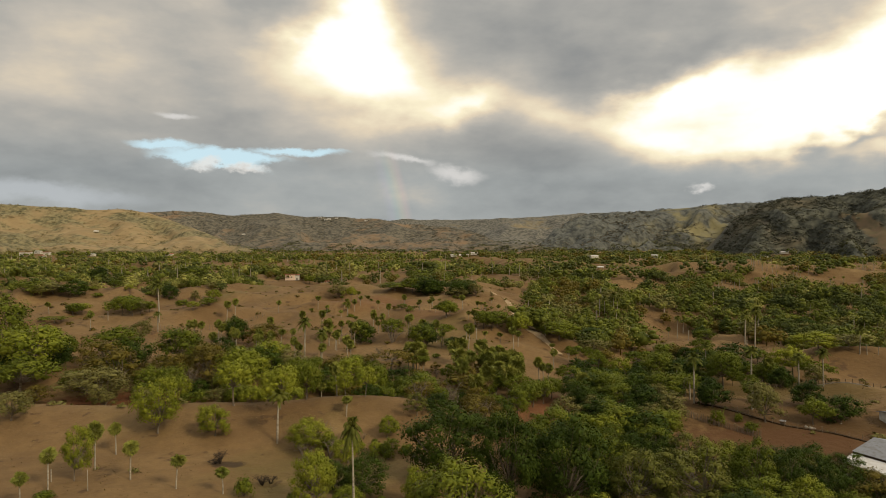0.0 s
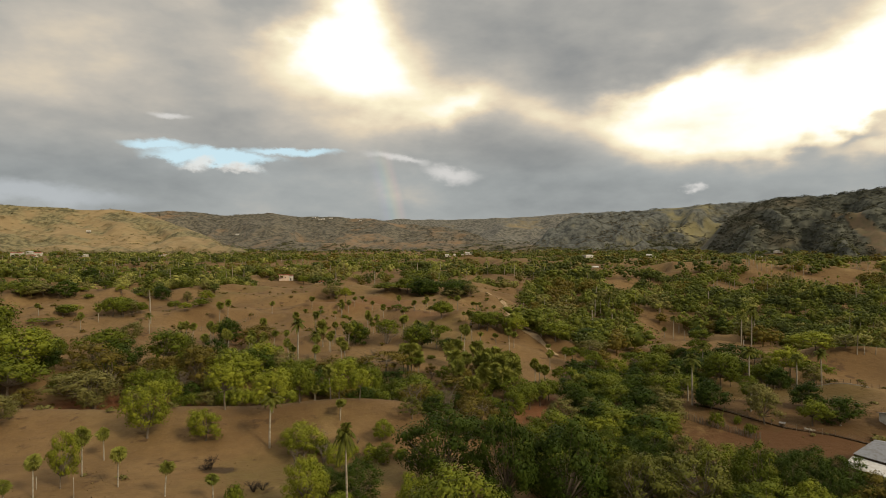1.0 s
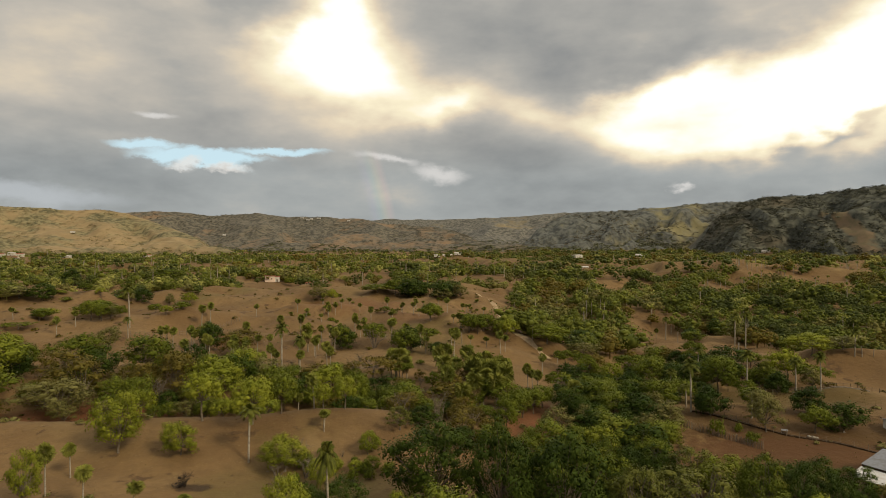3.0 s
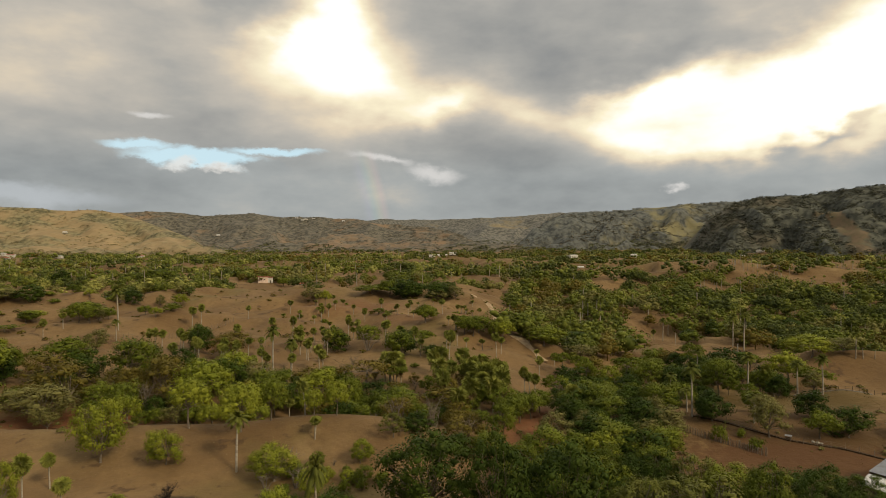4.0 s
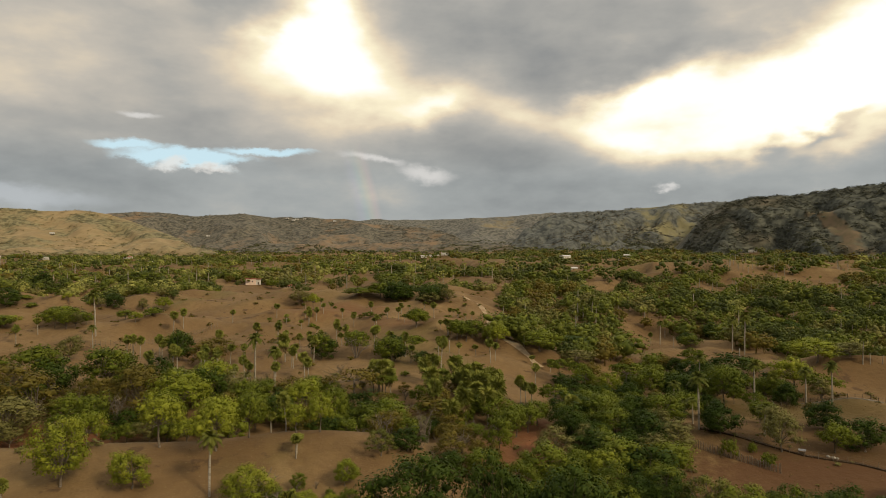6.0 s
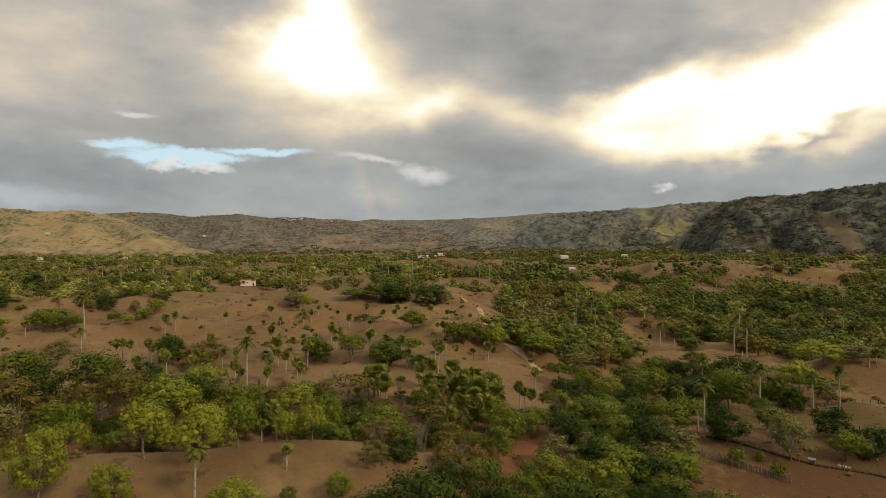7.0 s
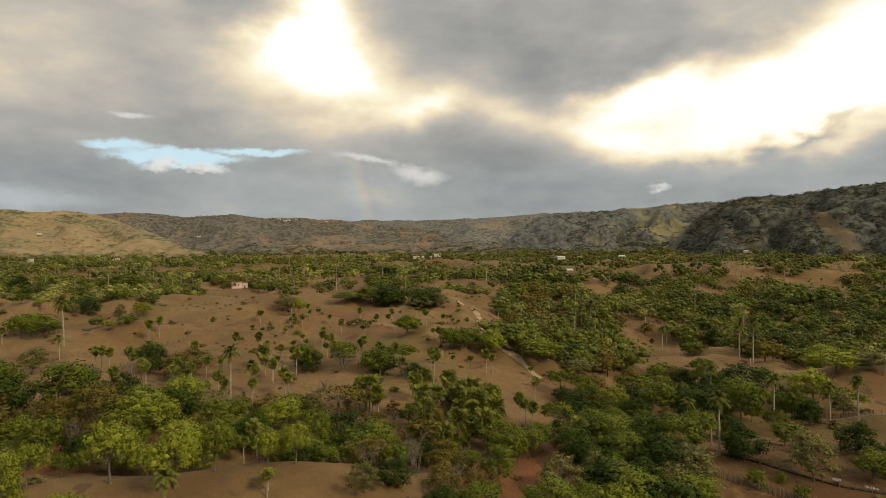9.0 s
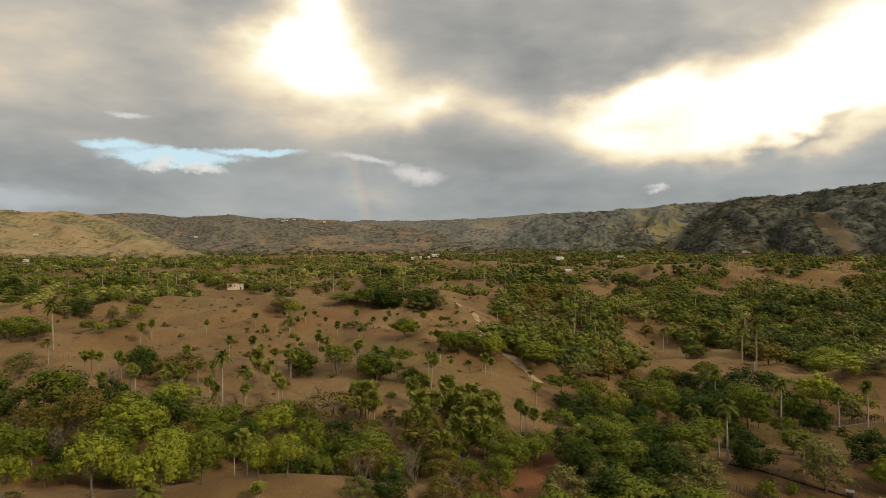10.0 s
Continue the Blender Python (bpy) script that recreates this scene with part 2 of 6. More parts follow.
LEAF_FEATHER = leaf_material("feather_leaf", (0.058, 0.076, 0.013), (0.165, 0.172, 0.03), (0.20, 0.15, 0.04))
LEAF_DEAD = leaf_material("dead_frond", (0.19, 0.13, 0.065), (0.37, 0.28, 0.14), (0.28, 0.19, 0.09))


def bark(name, a, b):
    m, n, bsdf = material(name, 0.9)
    p = place_of(n)
    sx, sy, sz = n.split(p)
    rings = n.noise(n.join(n.math("MULTIPLY", sx, 0.6), n.math("MULTIPLY", sy, 0.6), n.math("MULTIPLY", sz, 5.0)), 1.3, 4)
    n.put(bsdf.inputs["Base Color"], n.mix(n.span(rings, 0.3, 0.7), a, b))
    bump(n, bsdf, rings, 0.4, 0.03)
    return m


BARK_PALE = bark("palm_trunk", (0.26, 0.225, 0.18), (0.46, 0.42, 0.35))
BARK = bark("bark", (0.10, 0.08, 0.06), (0.22, 0.18, 0.14))
BARK_CHAR = bark("charred_wood", (0.02, 0.016, 0.014), (0.06, 0.045, 0.035))
BARK_GREY = bark("bark_grey", (0.13, 0.105, 0.08), (0.25, 0.21, 0.165))


def ground_material():
    m, n, bsdf = material("dry_pasture", 0.95)
    p = place_of(n)
    big, mid, small = n.noise(p, 0.006, 5), n.noise(p, 0.03, 6, 0.6), n.noise(p, 0.45, 5, 0.65)
    px, py, pz = n.split(p)
    col = n.mix(n.span(mid, 0.32, 0.68), (0.156, 0.094, 0.041), (0.24, 0.153, 0.068))
    col = n.mix(n.span(n.noise(p, 0.017, 4), 0.52, 0.72, 0, 0.6), col, (0.215, 0.152, 0.064))   # tawny grass
    col = n.mix(n.span(n.noise(n.join(px, py, 40.0), 0.022, 5), 0.62, 0.74, 0, 0.7), col, (0.205, 0.095, 0.042))  # red soil
    col = n.mix(n.span(n.noise(n.join(px, py, 90.0), 0.014, 5), 0.56, 0.70, 0, 0.55), col, (0.14, 0.13, 0.04))  # green flush
    col = n.mix(n.span(small, 0.35, 0.75, 0, 0.45), col, (0.12, 0.075, 0.036))
    col = n.mix(n.span(n.noise(p, 2.3, 3), 0.6, 0.75, 0, 0.35), col, (0.34, 0.26, 0.13))
    col = n.mix(n.span(n.noise(n.join(px, py, 17.0), 0.06, 5, 0.62), 0.58, 0.70, 0, 0.6), col, (0.27, 0.185, 0.085))  # straw on the crests
    col = n.mix(n.span(n.noise(n.join(px, py, 66.0), 0.16, 4, 0.6), 0.61, 0.69, 0, 0.7), col, (0.078, 0.046, 0.026))  # burnt spots
    edge = n.math("SUBTRACT", n.noise(p, 0.5, 4), 0.5)
    for cx, cy, rx, ry, stain in ((-41, 121, 4.2, 2.2, (0.045, 0.03, 0.022)), (84, 156, 34, 22, (0.088, 0.05, 0.019)), (75, 138, 30, 15, (0.105, 0.05, 0.022)), (104, 186, 26, 17, (0.115, 0.08, 0.026)), (-42, 345, 34, 26, (0.19, 0.10, 0.048)), (4, 300, 26, 22, (0.19, 0.105, 0.05)), (20, 150, 10, 17, (0.20, 0.085, 0.038)), (-86, 176, 26, 9, (0.20, 0.075, 0.035)), (30, 165, 9, 14, (0.22, 0.09, 0.042))):
        u, v = n.math("DIVIDE", n.math("SUBTRACT", px, cx), rx), n.math("DIVIDE", n.math("SUBTRACT", py, cy), ry)
        far = n.math("ADD", n.math("SQRT", n.math("ADD", n.math("MULTIPLY", u, u), n.math("MULTIPLY", v, v))), edge)
        col = n.mix(n.span(far, 1.1, 0.55, 0, 0.8), col, stain)
    n.put(bsdf.inputs["Base Color"], col)
    bump(n, bsdf, n.math("ADD", n.math("MULTIPLY", small, 1.0), n.math("MULTIPLY", mid, 2.0)), 0.5, 0.8)
    return m


def hill_material(name, scrub_a, scrub_b, grass, cover, bare=None):
    m, n, bsdf = material(name, 0.95)
    p = place_of(n)
    w, a, b, c = n.noise(p, 0.0016, 3, 0.5), n.noise(p, 0.0045, 6, 0.6), n.noise(p, 0.02, 5, 0.6), n.noise(p, 0.07, 4, 0.55)
    wood = n.mix(n.span(c, 0.36, 0.62), tuple(g * 0.72 for g in scrub_a), tuple(g * 1.18 for g in scrub_b))
    # wide tracts of woodland and of grass, broken up at smaller sizes
    t = n.math("ADD", n.math("MULTIPLY", w, 0.35), n.math("ADD", n.math("MULTIPLY", a, 0.4), n.math("MULTIPLY", b, 0.25)))
    open_ = n.mix(n.span(b, 0.35, 0.65), grass, tuple(g * 0.75 for g in grass))
    col = n.mix(n.span(t, cover - 0.04, cover + 0.05), wood, open_)
    if bare:
        # a bare brown spur
        cx, cy, rx, ry, turn = bare
        px, py, pz = n.split(p)
        co, si = math.cos(radians(turn)), math.sin(radians(turn))
        dx, dy = n.math("SUBTRACT", px, cx), n.math("SUBTRACT", py, cy)
        u = n.math("MULTIPLY_ADD", dx, co / rx, n.math("MULTIPLY", dy, si / rx))
        v = n.math("MULTIPLY_ADD", dx, -si / ry, n.math("MULTIPLY", dy, co / ry))
        u = n.math("ADD", u, n.math("MULTIPLY_ADD", n.noise(p, 0.012, 3), 5.0, -2.5))
        u = n.math("MULTIPLY", u, n.math("MULTIPLY_ADD", v, 0.45, 0.9))
        far = n.math("SQRT", n.math("ADD", n.math("MULTIPLY", u, u), n.math("MULTIPLY", v, v)))
        far = n.math("ADD", far, n.math("MULTIPLY_ADD", b, 1.2, -0.6))
        earth = n.mix(n.span(c, 0.4, 0.6), (0.20, 0.145, 0.09), (0.16, 0.13, 0.075))
        col = n.mix(n.span(far, 1.2, 0.75), col, earth)
    n.put(bsdf.inputs["Base Color"], col)
    bump(n, bsdf, n.math("ADD", n.math("MULTIPLY", b, 0.6), c), 0.14, 5.0)
    return m


GROUND = ground_material()
HILL_L = hill_material("dry_hillside", (0.15, 0.138, 0.075), (0.22, 0.192, 0.105), (0.39, 0.29, 0.155), 0.515)
# haze of distance is put into these greyer, lifted hill colours
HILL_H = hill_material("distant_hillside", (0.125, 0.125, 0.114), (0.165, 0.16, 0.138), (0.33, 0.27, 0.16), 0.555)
HILL_R = hill_material("wooded_hillside", (0.062, 0.068, 0.056), (0.104, 0.108, 0.086), (0.18, 0.155, 0.108), 0.56, (852, 1290, 13, 130, -13.2))
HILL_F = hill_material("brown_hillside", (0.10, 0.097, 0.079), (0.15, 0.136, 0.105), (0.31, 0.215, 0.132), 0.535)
# the pale grass tone also paints in sun patches falling through the cloud
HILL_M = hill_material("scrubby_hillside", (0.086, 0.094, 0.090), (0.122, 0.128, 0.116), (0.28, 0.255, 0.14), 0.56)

# ------------------------------------------------ shape of the land
# terrain begins


def smooth(a, b, v):
    t = np.clip((v - a) / (b - a), 0, 1)
    return t * t * (3 - 2 * t)


def rough(x, y, seed=0):
    """Smooth value noise from -1 to 1 on a unit lattice."""
    xi, yi = np.floor(x), np.floor(y)
    fx, fy = x - xi, y - yi
    fx, fy = fx * fx * fx * (fx * (fx * 6 - 15) + 10), fy * fy * fy * (fy * (fy * 6 - 15) + 10)

    def h(i, j):
        v = np.sin(i * 127.1 + j * 311.7 + seed * 74.7) * 43758.5453
        return 2 * (v - np.floor(v)) - 1

    a, b, c, d = h(xi, yi), h(xi + 1, yi), h(xi, yi + 1), h(xi + 1, yi + 1)
    return a + (b - a) * fx + (c - a) * fy + (a - b - c + d) * fx * fy


def bumpy(x, y, size, octaves, seed=0):
    total, amp = 0.0, 1.0
    for k in range(octaves):
        total = total + amp * rough(x / size + 17.3 * k, y / size - 9.1 * k, seed + k)
        size, amp = size / 2.05, amp * 0.48
    return total


LEFT = ((-300, 0), (60, 2), (104, 3), (128, 2), (140, 5.6), (147, 7.6), (152, 6.0), (160, 1.6), (172, 0.4), (186, 3), (205, 6.5), (260, 8), (350, 11.5),
        (430, 13), (530, 14), (700, 8), (1000, 6), (1500, 7), (2500, 10), (5000, 14))
RIGHT = ((-300, -6), (60, -4), (110, -2.5), (140, 0), (165, 2.5), (190, 1), (230, 0), (300, -4.5), (350, -4), (430, 2),
         (570, 11), (700, 9), (1000, 7), (1250, 10), (1600, 13), (5000, 18))
# single rises: x, y, height, half-widths, turn
RISES = ((24, 385, 6.0, 26, 40, 0), (-95, 430, 1.0, 60, 40, 0), (122, 270, 3.2, 62, 17, -62), (152, 225, 5.0, 40, 18, -40),
         (-215, 330, 5, 70, 40, 0), (38, 275, 3.5, 22, 30, 0), (-20, 152, 2.0, 16, 9, 0), (62, 160, 2.0, 26, 14, 0),
         (215, 610, 9, 90, 60, 0), (330, 620, 8, 90, 50, 0), (110, 900, 10, 80, 60, 0), (60, 1000, 9, 70, 60, 0),
         (-765, 1212, 9, 70, 45, 0), (-640, 1162, 8, 130, 40, 0), (-505, 1182, 7, 50, 30, 0), (42, 1184, 7, 60, 30, 0),
         (232, 989, 7, 30, 25, 0), (331, 996, 7, 30, 25, 0), (642, 1245, 8, 70, 30, 0), (790, 1242, 8, 40, 30, 0), (-106, 443, -4.6, 24, 26, 0), (-126, 527, -2.6, 24, 22, 0))

# spurs: from x, y to x, y; height, half-width
SPURS = ((-120, 318, -60, 300, 5.4, 15), (-150, 395, -105, 450, 3.38, 24), (-60, 335, 42, 262, 5.4, 14), (-70, 402, 8, 395, 4.73, 20), (-320, 430, -260, 425, 9.45, 28),
         (-250, 345, -170, 352, 6.75, 17), (-152, 292, -112, 296, 6.08, 13), (30, 240, 58, 236, 4.73, 10), (-20, 250, 15, 228, 3.38, 10), (-75, 262, -45, 246, 3.38, 11),
         (60, 262, 110, 300, 4.05, 12), (95, 206, 140, 190, 2.03, 10))


def land(x, y):
    """Height of the ground."""
    x, y = np.asarray(x, float), np.asarray(y, float)
    r = np.hypot(x, y)
    spread = 2 + 0.04 * np.clip(np.abs(y) - 130, 0, None)
    left = sum(np.interp(y + k * spread, *np.array(LEFT).T) for k in (-1, -0.4, 0.4, 1)) / 4
    right = sum(np.interp(y + k * spread, *np.array(RIGHT).T) for k in (-1, -0.4, 0.4, 1)) / 4
    far_on = smooth(170, 230, y)
    by_knoll = np.exp(-((y - 146) / 22) ** 2)
    side = smooth(0, 1, (x + 2 + 11 * by_knoll - 7 * far_on - 0.02 * y) / (18 + 17 * far_on + 0.12 * np.abs(y) - 9 * by_knoll))
    z = left + (right - left) * side
    for cx, cy, h, rx, ry, turn in RISES:
        c, s = np.cos(np.radians(turn)), np.sin(np.radians(turn))
        u, v = (c * (x - cx) + s * (y - cy)) / rx, (-s * (x - cx) + c * (y - cy)) / ry
        z = z + h * np.exp(-(u * u + v * v))
    for x0, y0, x1, y1, h, half in SPURS:
        t = np.clip(((x - x0) * (x1 - x0) + (y - y0) * (y1 - y0)) / ((x1 - x0) ** 2 + (y1 - y0) ** 2), 0, 1)
        d = np.hypot(x - x0 - t * (x1 - x0), y - y0 - t * (y1 - y0)) / half
        z = z + h * (np.exp(-d * d) - 0.35 * np.exp(-d * d / 5))
    mound = np.sqrt(bumpy(x, y, 50, 2, 3) ** 2 + 0.006)
    z = z + (0.42 - mound) * (2.6 * smooth(165, 230, r) + 4.6 * smooth(260, 380, r) + 6.0 * smooth(560, 720, r)) * (1 - 0.5 * smooth(1500, 2500, r))
    fold = np.sqrt(bumpy(x, y, 34, 2, 63) ** 2 + 0.006)
    z = z + (0.35 - fold) * 3.0 * smooth(180, 240, r) * (1 - smooth(700, 1000, r))
    crease = np.sqrt(bumpy(x, y, 21, 2, 77) ** 2 + 0.003)
    z = z + (0.3 - crease) * 1.8 * smooth(185, 240, r) * (1 - smooth(480, 700, r))
    z = z + bumpy(x, y, 26, 2, 9) * 0.45 + (0.5 - np.abs(bumpy(x, y, 190, 2, 21))) * (11 * smooth(520, 900, r) - 6 * smooth(1000, 1400, r))
    return z


# terrain ends

# ------------------------------------------------ mesh helpers


def mesh_of(name, verts, faces, mat, facing=None):
    """A mesh from arrays: verts n x 3; faces: arrays of n x 3 or n x 4; facing: the way each vertex is shaded."""
    me = bpy.data.meshes.new(name)
    verts = np.asarray(verts, np.float32)
    sets = [np.asarray(f, np.int32) for f in faces if len(f)]
    loops = np.concatenate([f.ravel() for f in sets])
    counts = np.concatenate([np.full(len(f), f.shape[1], np.int32) for f in sets])
    me.vertices.add(len(verts))
    me.vertices.foreach_set("co", verts.ravel())
    me.loops.add(len(loops))
    me.loops.foreach_set("vertex_index", loops)
    me.polygons.add(len(counts))
    me.polygons.foreach_set("loop_start", np.concatenate([[0], np.cumsum(counts)[:-1]]).astype(np.int32))
    me.update(calc_edges=True)
    me.materials.append(mat)
    if facing is None:
        me.validate()
        me.shade_flat()
    else:
        me.shade_smooth()
        me.normals_split_custom_set_from_vertices(np.asarray(facing, np.float32))
    return me


def outward(v, f, out_):
    """The faces, wound so that each looks the way it is shaded."""
    if not len(f):
        return f
    n = np.cross(v[f[:, 1]] - v[f[:, 0]], v[f[:, 2]] - v[f[:, 0]])
    back = (n * out_[f].mean(1)).sum(1) < 0
    f = f.copy()
    f[back] = f[back][:, ::-1]
    return f


class Shape:
    """Gathers vertices and faces of one mesh."""

    def __init__(self):
        self.v, self.f3, self.f4, self.n, self.out = [], [], [], 0, []

    def add(self, verts, f3=(), f4=(), facing=None):
        verts = np.asarray(verts, float).reshape(-1, 3)
        self.out.append(np.zeros((len(verts), 3)) if facing is None else np.asarray(facing, float).reshape(-1, 3))
        if len(f3):
            self.f3.append(np.asarray(f3, int).reshape(-1, 3) + self.n)
        if len(f4):
            self.f4.append(np.asarray(f4, int).reshape(-1, 4) + self.n)
        self.v.append(verts)
        self.n += len(verts)

    def arrays(self):
        none3, none4 = np.zeros((0, 3), int), np.zeros((0, 4), int)
        return np.concatenate(self.v), np.concatenate(self.f3 or [none3]), np.concatenate(self.f4 or [none4])

    def mesh(self, name, mat, smoothed=False):
        v, f3, f4 = self.arrays()
        out_ = np.concatenate(self.out)
        if np.abs(out_).max() > 0:
            f3, f4 = outward(v, f3, out_), outward(v, f4, out_)
            return mesh_of(name, v, (f3, f4), mat, out_)
        me = mesh_of(name, v, (f3, f4), mat)
        if smoothed:
            me.shade_smooth()
        return me


def tube(shape, points, radii, sides=7):
    points = np.asarray(points, float)
    ways = np.gradient(points, axis=0)
    ways /= np.linalg.norm(ways, axis=1, keepdims=True) + 1e-9
    side = np.cross(ways, (0.31, 0.95, 0.05))
    side /= np.linalg.norm(side, axis=1, keepdims=True) + 1e-9
    over = np.cross(ways, side)
    a = np.arange(sides) * 2 * np.pi / sides
    ring = side[:, None] * np.cos(a)[None, :, None] + over[:, None] * np.sin(a)[None, :, None]
    v = points[:, None] + ring * np.asarray(radii, float)[:, None, None]
    n = len(points)
    i, j = np.meshgrid(np.arange(n - 1), np.arange(sides), indexing="ij")
    k = (j + 1) % sides
    f = np.stack([i * sides + j, i * sides + k, (i + 1) * sides + k, (i + 1) * sides + j], -1).reshape(-1, 4)
    cap = [[(n - 1) * sides + 0, (n - 1) * sides + q, (n - 1) * sides + q + 1] for q in range(1, sides - 1)]
    shape.add(v.reshape(-1, 3), cap, f)


def box(shape, lo, hi):
    (a, b, c), (d, e, f) = lo, hi
    v = [(a, b, c), (d, b, c), (d, e, c), (a, e, c), (a, b, f), (d, b, f), (d, e, f), (a, e, f)]
    shape.add(v, f4=[(0, 3, 2, 1), (4, 5, 6, 7), (0, 1, 5, 4), (1, 2, 6, 5), (2, 3, 7, 6), (3, 0, 4, 7)])


def leaves(shape, rng, at, facing, size, round_=None):
    """Bent leaf sprays of four corners at the given places, turned about the given directions."""
    n = len(at)
    facing = facing + rng.normal(0, 0.38, (n, 3))
    facing /= np.linalg.norm(facing, axis=1, keepdims=True) + 1e-9
    a = np.cross(facing, rng.normal(0, 1, (n, 3)))
    a /= np.linalg.norm(a, axis=1, keepdims=True) + 1e-9
    b = np.cross(facing, a)
    s = (size * rng.uniform(0.6, 1.35, n))[:, None]
    sag = facing * s * rng.uniform(-0.45, 0.1, n)[:, None]
    v = np.stack([at - a * s, at - b * s * 0.62 + sag, at + a * s, at + b * s * 0.62 + sag], 1)
    shape.add(v.reshape(-1, 3), f4=np.arange(4 * n).reshape(n, 4), facing=None if round_ is None else np.repeat(round_, 4, 0))


def sprigs(shape, rng, at, facing, size, round_=None):
    """Slender pointed leaf sprays of three corners."""
    n = len(at)
    facing = facing + rng.normal(0, 0.42, (n, 3))
    facing /= np.linalg.norm(facing, axis=1, keepdims=True) + 1e-9
    a = np.cross(facing, rng.normal(0, 1, (n, 3))) + facing * rng.uniform(-0.2, 0.3, n)[:, None]
    a /= np.linalg.norm(a, axis=1, keepdims=True) + 1e-9
    b = np.cross(facing, a)
    s = (size * rng.uniform(0.55, 1.4, n))[:, None]
    v = np.stack([at - b * s * 0.42, at + b * s * 0.42, at + a * s - np.array([0, 0, 0.15]) * s], 1)
    shape.add(v.reshape(-1, 3), f3=np.arange(3 * n).reshape(n, 3), facing=None if round_ is None else np.repeat(round_, 3, 0))


def on_ball(rng, n, low=-0.55):
    z = rng.uniform(low, 1, n)
    a = rng.uniform(0, 2 * np.pi, n)
    r = np.sqrt(1 - z * z)
    return np.stack([r * np.cos(a), r * np.sin(a), z], 1)


def ico(level):
    """A ball of 20 faces, or of 80."""
    g = (1 + 5 ** 0.5) / 2
    v = [(-1, g, 0), (1, g, 0), (-1, -g, 0), (1, -g, 0), (0, -1, g), (0, 1, g), (0, -1, -g), (0, 1, -g), (g, 0, -1), (g, 0, 1), (-g, 0, -1), (-g, 0, 1)]
    f = [(0, 11, 5), (0, 5, 1), (0, 1, 7), (0, 7, 10), (0, 10, 11), (1, 5, 9), (5, 11, 4), (11, 10, 2), (10, 7, 6), (7, 1, 8),
         (3, 9, 4), (3, 4, 2), (3, 2, 6), (3, 6, 8), (3, 8, 9), (4, 9, 5), (2, 4, 11), (6, 2, 10), (8, 6, 7), (9, 8, 1)]
    v = [np.array(p) / np.linalg.norm(p) for p in v]
    for _ in range(level - 1):
        mid, more = {}, []

        def half(a, b):
            key = (min(a, b), max(a, b))
            if key not in mid:
                p = v[a] + v[b]
                v.append(p / np.linalg.norm(p))
                mid[key] = len(v) - 1
            return mid[key]
        for a, b, c in f:
            d, e, h = half(a, b), half(b, c), half(c, a)
            more += [(a, d, h), (b, e, d), (c, h, e), (d, e, h)]
        f = more
    return np.array(v), np.array(f)


ICO = {1: ico(1), 2: ico(2)}


def puff_(shape, rng, at, size, level):
    """The dense inside of a leaf cushion: a lumpy uneven mass."""
    v, f = ICO[level]
    dent = 1 + 0.16 * np.sin(v @ rng.normal(0, 2.6, 3) + rng.uniform(0, 6)) + rng.uniform(-0.28, 0.22, len(v))
    shape.add(at + v * dent[:, None] * size, f, facing=v)


